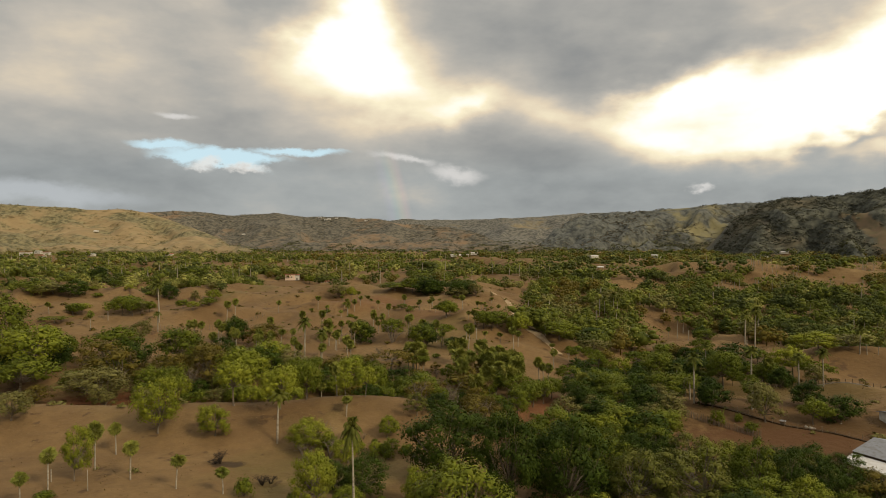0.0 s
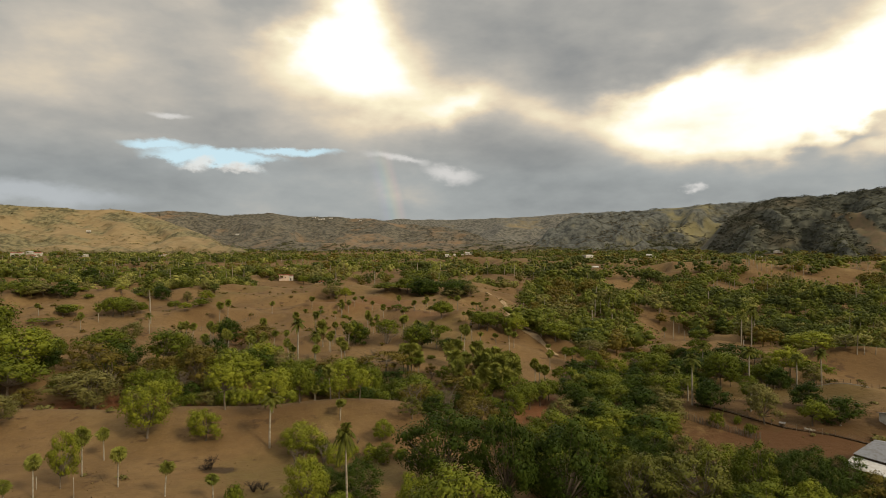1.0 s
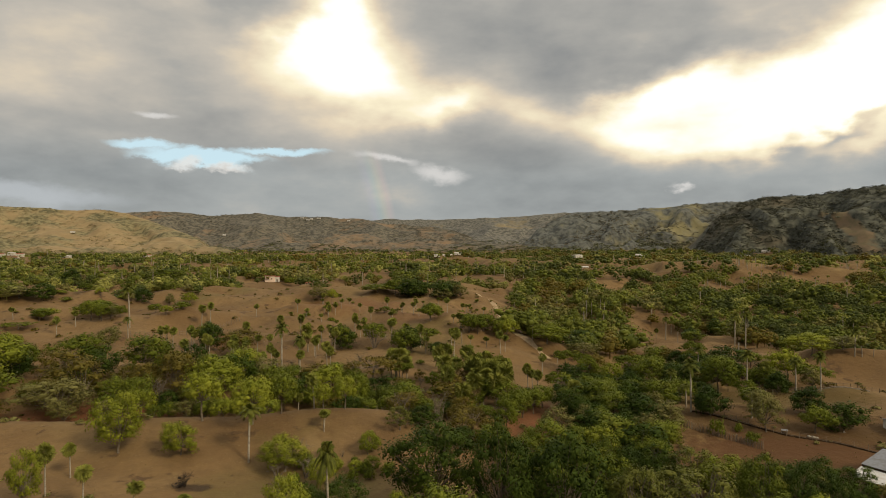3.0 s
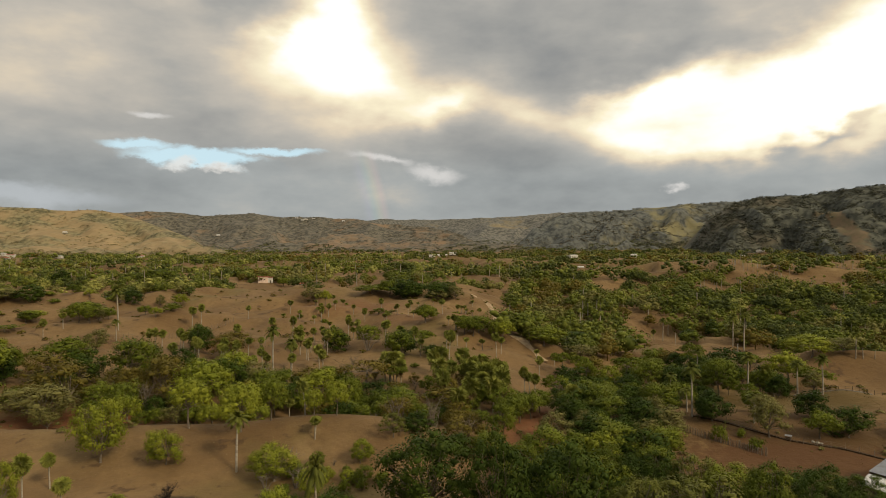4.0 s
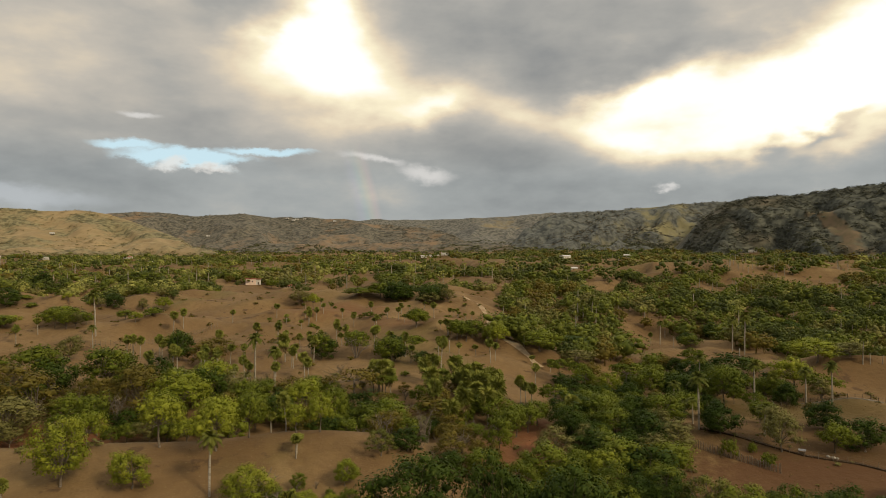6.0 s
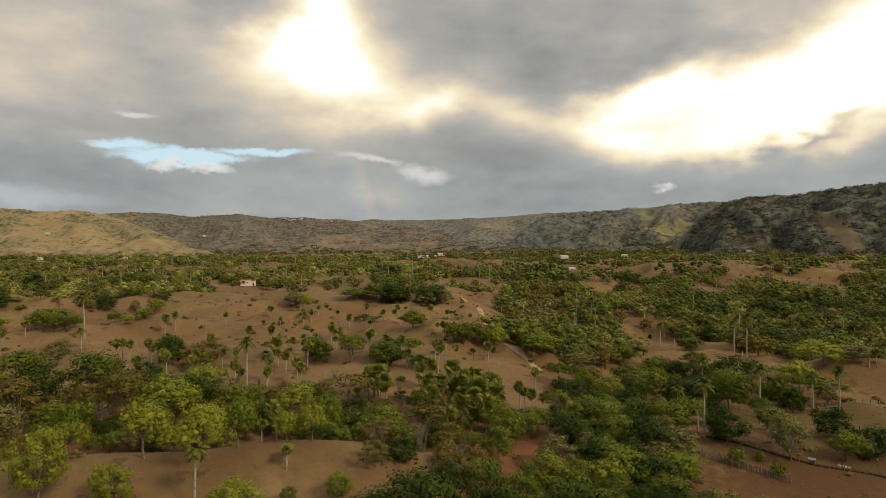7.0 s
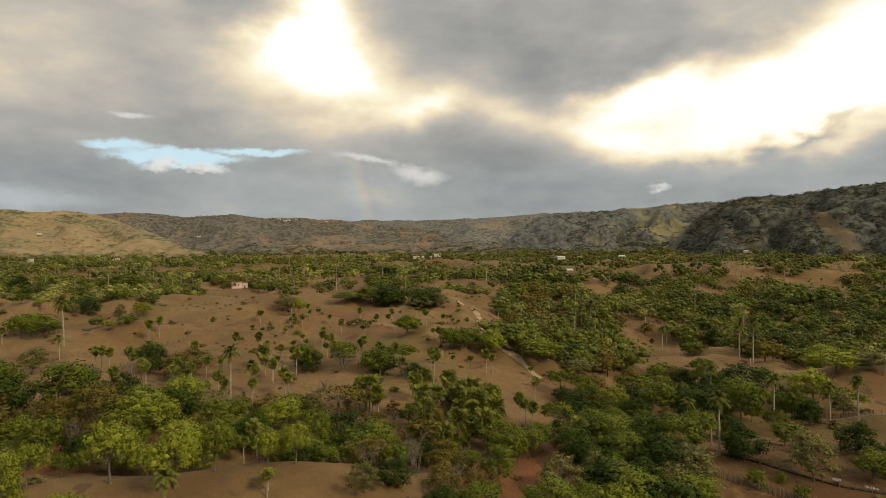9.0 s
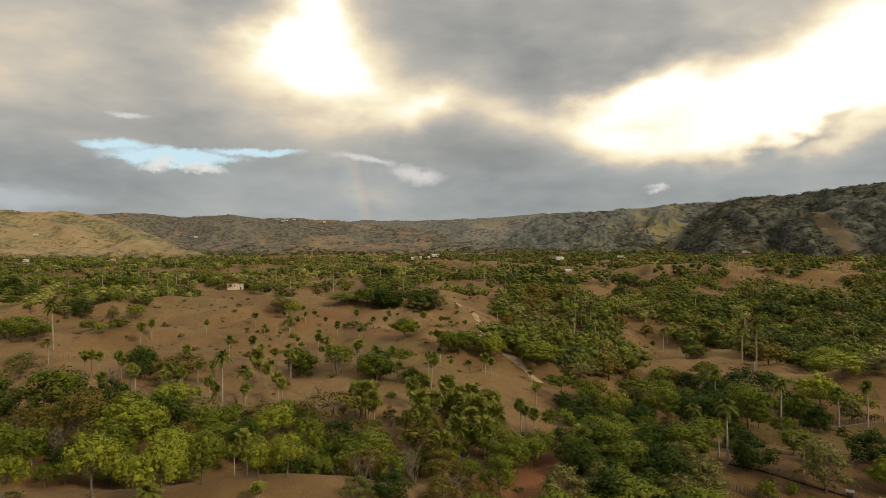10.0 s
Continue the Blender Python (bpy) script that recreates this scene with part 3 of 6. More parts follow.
def broadleaf(seed, height=10.0, width=9.0, base=0.3, lobes=9, count=1300, leaf=0.42, flat=0.75, fork=0.25, stems=1, limbs=True, core=0, plump=1.0, bare=0.0, under=1.42, heart=0.40):
    """Trunk and crown shapes of a spreading tree, foot at the origin: cushions of leaf sprays on a loose dome."""
    rng = np.random.default_rng(seed)
    wood, crown = Shape(), Shape()
    k = np.arange(lobes)
    z = 1 - (k + 0.5) / lobes * under
    a = k * 2.39996 + rng.uniform(-0.35, 0.35, lobes) + rng.uniform(0, 6)
    r = np.sqrt(np.maximum(0.02, 1 - z * z))
    out_ = np.stack([r * np.cos(a), r * np.sin(a), z], 1)
    wave = 1 + 0.17 * np.sin(out_ @ rng.normal(0, 2.0, 3) + rng.uniform(0, 6)) + 0.10 * np.sin(out_ @ rng.normal(0, 4.0, 3))
    reach = wave * rng.uniform(0.60, 0.88, lobes)
    middle = height * (base + (1 - base) * 0.40)
    tall = np.where(z > 0, height * 0.98 - middle, (middle - height * base) * 1.35)
    mids = np.stack([out_[:, 0] * reach * width / 2, out_[:, 1] * reach * width / 2, middle + z * reach * tall], 1)
    mids[:, :2] += rng.normal(0, 0.05 * width, 2)
    sizes = plump * width * 0.86 / np.sqrt(lobes) * rng.uniform(0.72, 1.25, lobes)
    if lobes > 12:
        held = rng.random(lobes) > 0.10
        mids, sizes = mids[held], sizes[held]
    mids[:, 2] = np.minimum(mids[:, 2], height - sizes * flat * 0.8)
    lean = rng.uniform(-0.04, 0.04, 2) * height
    top = np.array([lean[0], lean[1], height * (base + fork * 0.4)])
    if limbs:
        r0 = 0.013 * height + 0.01 * width
        for s in range(stems):
            foot = np.array([rng.normal(0, 0.35) * (stems > 1), rng.normal(0, 0.35) * (stems > 1), -0.6])
            tube(wood, [foot, foot * 0.6 + top * 0.5 + rng.normal(0, 0.12, 3), top], [r0 * 1.25 / np.sqrt(stems), r0 * 0.85 / np.sqrt(stems), r0 * 0.7 / np.sqrt(stems)], 7)
        for m in mids:
            mid = top * 0.5 + m * 0.5 + np.array([0, 0, -0.03 * height]) + rng.normal(0, 0.03 * width, 3)
            tube(wood, [top - (0, 0, 0.15), mid, m], [r0 * 0.5, r0 * 0.28, r0 * 0.1], 4)
            for _ in range(int(bare * 3 + 0.5)):
                tip = m + rng.normal(0, 0.09 * width, 3) + (0, 0, 0.05 * height)
                tube(wood, [mid * 0.4 + m * 0.6, (m + tip) / 2, tip], [r0 * 0.16, r0 * 0.11, r0 * 0.04], 3)
    share = sizes ** 2 / (sizes ** 2).sum()
    up = np.array([0, 0, 0.55])
    if core and 6 < lobes < 24 and bare < 0.3 and base < 0.1:
        puff_(crown, rng, np.array([*mids[:, :2].mean(0), middle]), np.array([width * 0.23, width * 0.23, (height - middle) * 0.45]), core)
    for m, size, part_ in zip(mids, sizes, share):
        if bare and rng.random() < bare * 0.5:
            continue
        n = max(3, int(count * part_))
        d = on_ball(rng, n, -0.62)
        bulge = 1 + 0.16 * np.sin(d @ rng.normal(0, 3.2, 3) + rng.uniform(0, 6)) + 0.12 * np.sin(d @ rng.normal(0, 5.5, 3))
        rr = size * bulge * rng.uniform(0.32, 1.08, n) ** 0.5
        at = m + d * rr[:, None] * (1, 1, flat)
        # shaded as the cushion that it belongs to, with a share of the whole crown's round
        whole = at - np.array([0, 0, middle])
        whole /= np.linalg.norm(whole, axis=1, keepdims=True) + 1e-9
        round_ = d * 0.75 + whole * 0.45 + rng.normal(0, 0.22, (n, 3))
        round_ /= np.linalg.norm(round_, axis=1, keepdims=True) + 1e-9
        if core:
            sprigs(crown, rng, at, d * 1.25 + up, leaf, round_)
            if bare < 0.5:
                puff_(crown, rng, m, size * heart * np.array([1, 1, flat]), core)
        else:
            leaves(crown, rng, at, d + up, leaf, round_)
    return wood, crown


def frond(shape, rng, base, turn, rise, length, droop, pairs=17, leaf=0.72):
    """A feather leaf: an arching rib with two rows of hanging leaflets."""
    t = np.linspace(0, 1, pairs + 2)
    out_ = np.cos(rise) * length * t - 0.12 * length * droop * t ** 3
    up = np.sin(rise) * length * t - droop * length * 0.62 * t ** 2.1
    c, s = np.cos(turn), np.sin(turn)
    rib = base + np.stack([out_ * c, out_ * s, up], 1)
    across = np.array([-s, c, 0.0])
    v, f = [], []
    for k in range(1, pairs + 2):
        along = rib[k] - rib[k - 1]
        along /= np.linalg.norm(along) + 1e-9
        size = leaf * (0.45 + 0.85 * np.sin(np.pi * min(1, t[k] * 0.92 + 0.06)))
        for flank in (-1, 1):
            tip = rib[k] + flank * across * size * 0.75 + along * size * 0.45 - np.array([0, 0, size * rng.uniform(0.15, 0.6)])
            n = len(v)
            v += [rib[k] - along * length * 0.075, rib[k] + along * length * 0.03, tip]
            f.append((n, n + 1, n + 2))
    shape.add(v, f)
    n = len(rib)
    wide = across * 0.035
    shape.add(np.concatenate([rib - wide, rib + wide]), f4=[(k, k + 1, n + k + 1, n + k) for k in range(n - 1)])


def royal_palm(seed, height=12.0, fronds=26, length=2.6):
    """Pale smooth trunk, green crownshaft, arching feather leaves."""
    rng = np.random.default_rng(seed)
    trunk, shaft, crown = Shape(), Shape(), Shape()
    lean = rng.normal(0, 0.25, 2)
    t = np.linspace(0, 1, 8)
    line = np.stack([lean[0] * t ** 2, lean[1] * t ** 2, -0.5 + (height + 0.5) * t], 1)
    tube(trunk, line, 0.21 + 0.05 * np.sin(t * 3.0) - 0.07 * t, 8)
    head = line[-1]
    tube(shaft, [head, head + (0, 0, 0.8), head + (0, 0, 1.5)], [0.17, 0.16, 0.07], 8)
    for k in range(fronds):
        rise = np.radians(78 - 118 * (k / fronds) + rng.uniform(-8, 8))
        frond(crown, rng, head + (0, 0, 1.35), k * 2.4 + rng.uniform(-0.2, 0.2), rise, length * rng.uniform(0.85, 1.1), rng.uniform(0.7, 1.05))
    return trunk, shaft, crown


def fan_leaf(shape, rng, base, way, radius, blades=9):
    """A stalked fan: blades spread from the stalk's end, tips hanging."""
    way = way / np.linalg.norm(way)
    side = np.cross(way, rng.normal(0, 1, 3))
    side /= np.linalg.norm(side) + 1e-9
    over = np.cross(side, way)
    hub = base + way * radius * 0.5
    v, f = [], []
    for k, a in enumerate(np.linspace(-1.75, 1.75, blades)):
        reach = radius * (0.8 + 0.25 * np.cos(a)) * rng.uniform(0.9, 1.1)
        lift_ = over * rng.uniform(-0.12, 0.12) * radius - np.array([0, 0, 1]) * radius * rng.uniform(0.05, 0.22)
        n = len(v)
        one = (way * np.cos(a - 0.2) + side * np.sin(a - 0.2)) * reach * 0.62
        two = (way * np.cos(a + 0.2) + side * np.sin(a + 0.2)) * reach * 0.62
        v += [hub, hub + one, hub + (way * np.cos(a) + side * np.sin(a)) * reach + lift_, hub + two]
        f += [(n, n + 1, n + 2), (n, n + 2, n + 3)]
    n = len(v)
    v += [base - side * 0.03, base + side * 0.03, hub]
    f.append((n, n + 1, n + 2))
    shape.add(v, f)


def fan_palm(seed, height=8.0, fans=72, radius=1.22, skirt=14):
    """Slim trunk with a round head of fans and a skirt of dead ones."""
    rng = np.random.default_rng(seed)
    trunk, crown, dead = Shape(), Shape(), Shape()
    lean = rng.normal(0, 0.22, 2)
    t = np.linspace(0, 1, 7)
    line = np.stack([lean[0] * t ** 2, lean[1] * t ** 2, -0.5 + (height + 0.5) * t], 1)
    tube(trunk, line, 0.17 - 0.04 * t, 7)
    head = line[-1]
    d = on_ball(rng, fans, -0.96)
    for k in range(fans):
        low_ = max(0.0, -d[k][2])
        fan_leaf(crown, rng, head + (0, 0, 0.25 + 0.45 * radius * d[k][2]), d[k] - (0, 0, 0.35 + 0.5 * low_), radius * rng.uniform(0.75, 1.05) * (1 - 0.2 * low_))
    for k in range(skirt):
        a = rng.uniform(0, 6.28)
        way_ = np.array([np.cos(a) * 0.35, np.sin(a) * 0.35, -1.0])
        fan_leaf(dead, rng, head + (0, 0, -0.25 - 0.9 * radius * rng.random() * (skirt > 15)), way_, radius * rng.uniform(0.7, 1.0), 5)
    return trunk, crown, dead


def dry_shrub(seed, height=3.0, width=3.5, stems=9, twigs=5):
    """Leafless grey bush: forking stems and twigs."""
    rng = np.random.default_rng(seed)
    wood = Shape()
    for _ in range(stems):
        a, r = rng.uniform(0, 6.28), rng.uniform(0.15, 0.5) * width
        tip = np.array([r * np.cos(a), r * np.sin(a), height * rng.uniform(0.6, 1.0)])
        mid = tip * (0.4, 0.4, 0.55) + rng.normal(0, 0.1, 3)
        tube(wood, [(0, 0, -0.3), mid, tip], [0.07, 0.045, 0.012], 4)
        for _ in range(twigs):
            s = rng.uniform(0.2, 0.9)
            p = mid + (tip - mid) * s
            q = p + rng.normal(0, 0.16 * width, 3) * (1, 1, 0.5) + (0, 0, 0.14 * height)
            tube(wood, [p, (p + q) / 2 + rng.normal(0, 0.05, 3), q], [0.03, 0.02, 0.006], 3)
    return wood


def part(name, shape, mat, parent, label="", smoothed=False):
    """Links a shape, or a ready mesh, as one part of a thing."""
    data = shape if isinstance(shape, bpy.types.Mesh) else shape.mesh(name, mat, smoothed)
    ob = new(name, data)
    ob.parent = parent
    if label:
        ob["label"] = label
    return ob


# ------------------------------------------------ ground and hills


def ground_sheet():
    fine = np.radians(np.linspace(-47, 47, 330))
    coarse = np.radians(np.linspace(47, 313, 60))[1:-1]
    a = np.concatenate([fine, coarse])
    r = np.concatenate([[0.0], np.geomspace(6, 25, 8)[:-1], np.geomspace(25, 4850, 400)])
    na, nr = len(a), len(r)
    x, y = np.sin(a)[None] * r[:, None], np.cos(a)[None] * r[:, None]
    v = np.stack([x, y, land(x, y)], -1).reshape(-1, 3)
    i, j = np.meshgrid(np.arange(1, nr - 1), np.arange(na), indexing="ij")
    k = (j + 1) % na
    f4 = np.stack([i * na + j, i * na + k, (i + 1) * na + k, (i + 1) * na + j], -1).reshape(-1, 4)
    j = np.arange(na)
    f3 = np.stack([np.zeros(na, int), na + (j + 1) % na, na + j], 1)
    me = mesh_of("ground", v, (f3, f4), GROUND)
    me.shade_smooth()
    return tagged(new("ground", me), "rolling dry brown pasture with soft mounds and bare soil", "ground", kind="structure")


ground_sheet()

# crest lines (x, y, z), the way the slope falls, its breadth, spacing of the spurs
RANGES = {
    "right": (((640, 1560, 40), (700, 1575, 84), (779, 1600, 132), (860, 1620, 151), (946, 1560, 154), (1039, 1500, 167), (1158, 1400, 175), (1288, 1250, 166)), (-0.25, -0.97), 640, 200),
    "middle": (((381, 2450, 87), (474, 2450, 122), (572, 2480, 160), (652, 2450, 158), (783, 2420, 159), (917, 2380, 172), (1134, 2350, 183), (1293, 2300, 178)), (-0.35, -0.94), 760, 230),
    "far_right": (((-150, 3520, 110), (50, 3500, 142), (262, 3450, 165), (529, 3400, 181), (728, 3350, 194), (980, 3300, 172)), (-0.2, -0.98), 800, 380),
    "far": (((-800, 4500, 170), (-573, 4500, 190), (-255, 4500, 198), (-16, 4500, 194), (299, 4450, 200), (568, 4400, 183)), (0.0, -1.0), 700, 500),
    "left": (((-2022, 1900, 172), (-1739, 2000, 171), (-1490, 2150, 167), (-1408, 2200, 164), (-1181, 2250, 159), (-1038, 2250, 145), (-883, 2200, 98), (-722, 2100, 51)), (0.5, -0.87), 780, 470),
    "left_far": (((-1900, 3000, 160), (-1628, 3000, 171), (-1467, 3050, 184), (-1291, 3050, 189), (-1184, 3050, 184), (-1018, 3000, 165), (-767, 2950, 174), (-623, 2950, 153), (-459, 2900, 156),
                  (-300, 2850, 142), (-107, 2750, 116), (37, 2650, 97), (212, 2500, 57)), (0.28, -0.96), 1050, 520),
}


def on_range(which, s, t, hollows=False):
    """A point of a range: s along its crest from 0 to 1, t down its slope (1: foot; under 0: the back)."""
    crest, fall, breadth, gully = RANGES[which]
    c = np.array(crest, float)
    run = np.concatenate([[0], np.cumsum(np.hypot(*np.diff(c[:, :2], axis=0).T))])
    d = s * run[-1]
    cx, cy, cz = (np.interp(d, run, c[:, k]) for k in range(3))
    seed = sum(map(ord, which)) % 50
    reach = breadth * (1 + 0.22 * bumpy(d, 0 * d, 260, 2, seed)) * np.where(t < 0, 0.7, 1)
    x, y = cx + fall[0] * reach * t, cy + fall[1] * reach * t
    foot = land(x, y) - 5
    cz = cz + 4 * bumpy(d, 0 * d + 5, 110, 3, seed + 7)
    tt = np.clip(t, 0, 1)
    # spurs wander down from the crest, with rounded hollows between them, to a gentle apron
    drift = d + 110 * rough(tt * 2.0, d / 900, seed + 2) + 0.25 * breadth * tt
    spur = 1 - np.clip(1.5 * np.sqrt(bumpy(drift, 0.45 * breadth * tt, gully, 2, seed + 3) ** 2 + 0.006), 0, 1)
    rib = 1 - np.clip(1.5 * np.sqrt(bumpy(drift, 0.7 * breadth * tt, gully * 0.4, 3, seed + 9) ** 2 + 0.004), 0, 1)
    relief = 0.68 * spur + 0.32 * rib
    down = np.where(t < 0, 1 - np.abs(t) ** 1.3, (1 - tt) ** (2.05 - 0.75 * relief))
    deep = 0.8 if which in ("right", "middle") else 0.42
    shape_ = down + deep * (relief - 0.55) * np.clip(2.6 * tt ** 0.8 * (1 - tt) ** 1.4, 0, 1)
    z = foot + (cz - foot) * np.where(t < 0, down, np.minimum(shape_, 1 - 0.78 * tt))
    z = z + (1.6 * bumpy(x, y, 30, 2, seed + 11) + 4.5 * bumpy(x, y, 85, 2, seed + 12)) * np.clip(6 * tt * (1 - tt), 0, 1) * np.clip(breadth / 700, 0.8, 1.2)
    ends = smooth(0, 0.10, s) * smooth(0, 0.04, 1 - s)
    z = foot + np.maximum(z - foot, 0) * ends
    return (x, y, z, relief) if hollows else (x, y, z)


def hill_range(which, mat, label):
    crest = np.array(RANGES[which][0], float)
    length = np.hypot(*np.diff(crest[:, :2], axis=0).T).sum()
    s, t = np.meshgrid(np.linspace(0, 1, int(length / 8)), np.concatenate([np.linspace(-0.5, 0, 5)[:-1], np.linspace(0, 1, 76)]), indexing="ij")
    v = np.stack(on_range(which, s, t), -1)
    ns, nt = s.shape
    i, j = np.meshgrid(np.arange(ns - 1), np.arange(nt - 1), indexing="ij")
    f = np.stack([i * nt + j, i * nt + j + 1, (i + 1) * nt + j + 1, (i + 1) * nt + j], -1).reshape(-1, 4)
    me = mesh_of("hill", v.reshape(-1, 3), (f,), mat)
    me.shade_smooth()
    return tagged(new("hill_" + which, me), label, "hill", kind="structure")


hill_range("right", HILL_R, "steep dark wooded ridge with pale bare spurs")
hill_range("middle", HILL_M, "dark wooded hill range with pale grassy patches coloured as if sunlit")
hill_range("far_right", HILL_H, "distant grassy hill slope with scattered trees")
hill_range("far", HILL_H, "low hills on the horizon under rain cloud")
hill_range("left", HILL_L, "long dry hill with tawny grass and scrub")
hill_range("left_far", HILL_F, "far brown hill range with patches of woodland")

# ------------------------------------------------ plants: one of each kind, copied about


def lift(x, y):
    return float(land(x, y))


class Kind:
    """A kind of plant: a few variants, the first use of each is the thing itself and the rest are copies."""

    def __init__(self, name, category, label, group, build, variants, tall, wide):
        self.name, self.category, self.label, self.group, self.build = name, category, label, group, build
        self.tall, self.wide, self.made, self.variants, self.count = tall, wide, {}, variants, 0

    def plant(self, x, y, height, width=None, label=""):
        pick = self.count % self.variants
        self.count += 1
        rng = np.random.default_rng(int(abs(x * 131 + y * 17)) + 5)
        sz = height / self.tall
        sx = (width / self.wide) if width else 0.5 + 0.6 * sz
        m = pose(x, y, lift(x, y) - 0.1, 0, 0, float(rng.uniform(0, 360))) @ Matrix.Diagonal((sx, sx, sz, 1))
        if pick in self.made:
            first = self.made[pick].scale
            ob = copy_thing(self.made[pick], m @ Matrix.Diagonal((1 / first.x, 1 / first.y, 1 / first.z, 1)))
        else:
            ob = new(self.name)
            self.build(ob, pick)
            tagged(ob, self.label, self.category, self.group)
            self.made[pick] = ob
            ob.matrix_basis = m
        if label:
            ob["label"] = label
        return ob


def tree_builder(leaf_mat, bark_mat, seed, **shape):
    def build(ob, pick):
        wood, crown = broadleaf(seed + pick, **shape)
        part("trunk", wood, bark_mat, ob)
        part("crown", crown, leaf_mat, ob, smoothed=True)
    return build


def build_royal(ob, pick):
    trunk, shaft, crown = royal_palm(40 + pick)
    part("trunk", trunk, BARK_PALE, ob, "smooth pale grey trunk", True)
    part("crownshaft", shaft, LEAF_FEATHER, ob, smoothed=True)
    part("crown", crown, LEAF_FEATHER, ob)


def build_fan(ob, pick):
    trunk, crown, dead = fan_palm(60 + pick)
    part("trunk", trunk, BARK_PALE, ob, smoothed=True)
    part("crown", crown, LEAF_PALM, ob)
    part("dead_leaves", dead, LEAF_DEAD, ob, "hanging dry straw-coloured fans")


def build_big_fan(ob, pick):
    trunk, crown, dead = fan_palm(660 + pick, 6.4, 66, 1.6, 36)
    part("trunk", trunk, BARK_PALE, ob, smoothed=True)
    part("crown", crown, LEAF_PALM, ob)
    part("dead_leaves", dead, LEAF_DEAD, ob, "hanging dry straw-coloured fans")


def build_shaggy(ob, pick):
    trunk, crown, dead = fan_palm(860 + pick, 8.0, 60, 1.15, 10)
    rng = np.random.default_rng(870 + pick)
    for k in range(46):
        a, z = rng.uniform(0, 6.28), rng.uniform(2.2, 7.6)
        fan_leaf(crown if rng.random() < 0.7 else dead, rng, np.array([0, 0, z]), np.array([np.cos(a), np.sin(a), rng.uniform(-0.5, 0.5)]), rng.uniform(0.45, 0.75), 6)
    part("trunk", trunk, BARK_PALE, ob, smoothed=True)
    part("crown", crown, LEAF_PALM, ob)
    part("dead_leaves", dead, LEAF_DEAD, ob, "hanging dry straw-coloured fans")


def build_dry(ob, pick):
    part("branch_work", dry_shrub(80 + pick), BARK_GREY, ob)


def build_charred(ob, pick):
    part("branch_work", dry_shrub(90 + pick, stems=16, twigs=9), BARK_CHAR, ob)


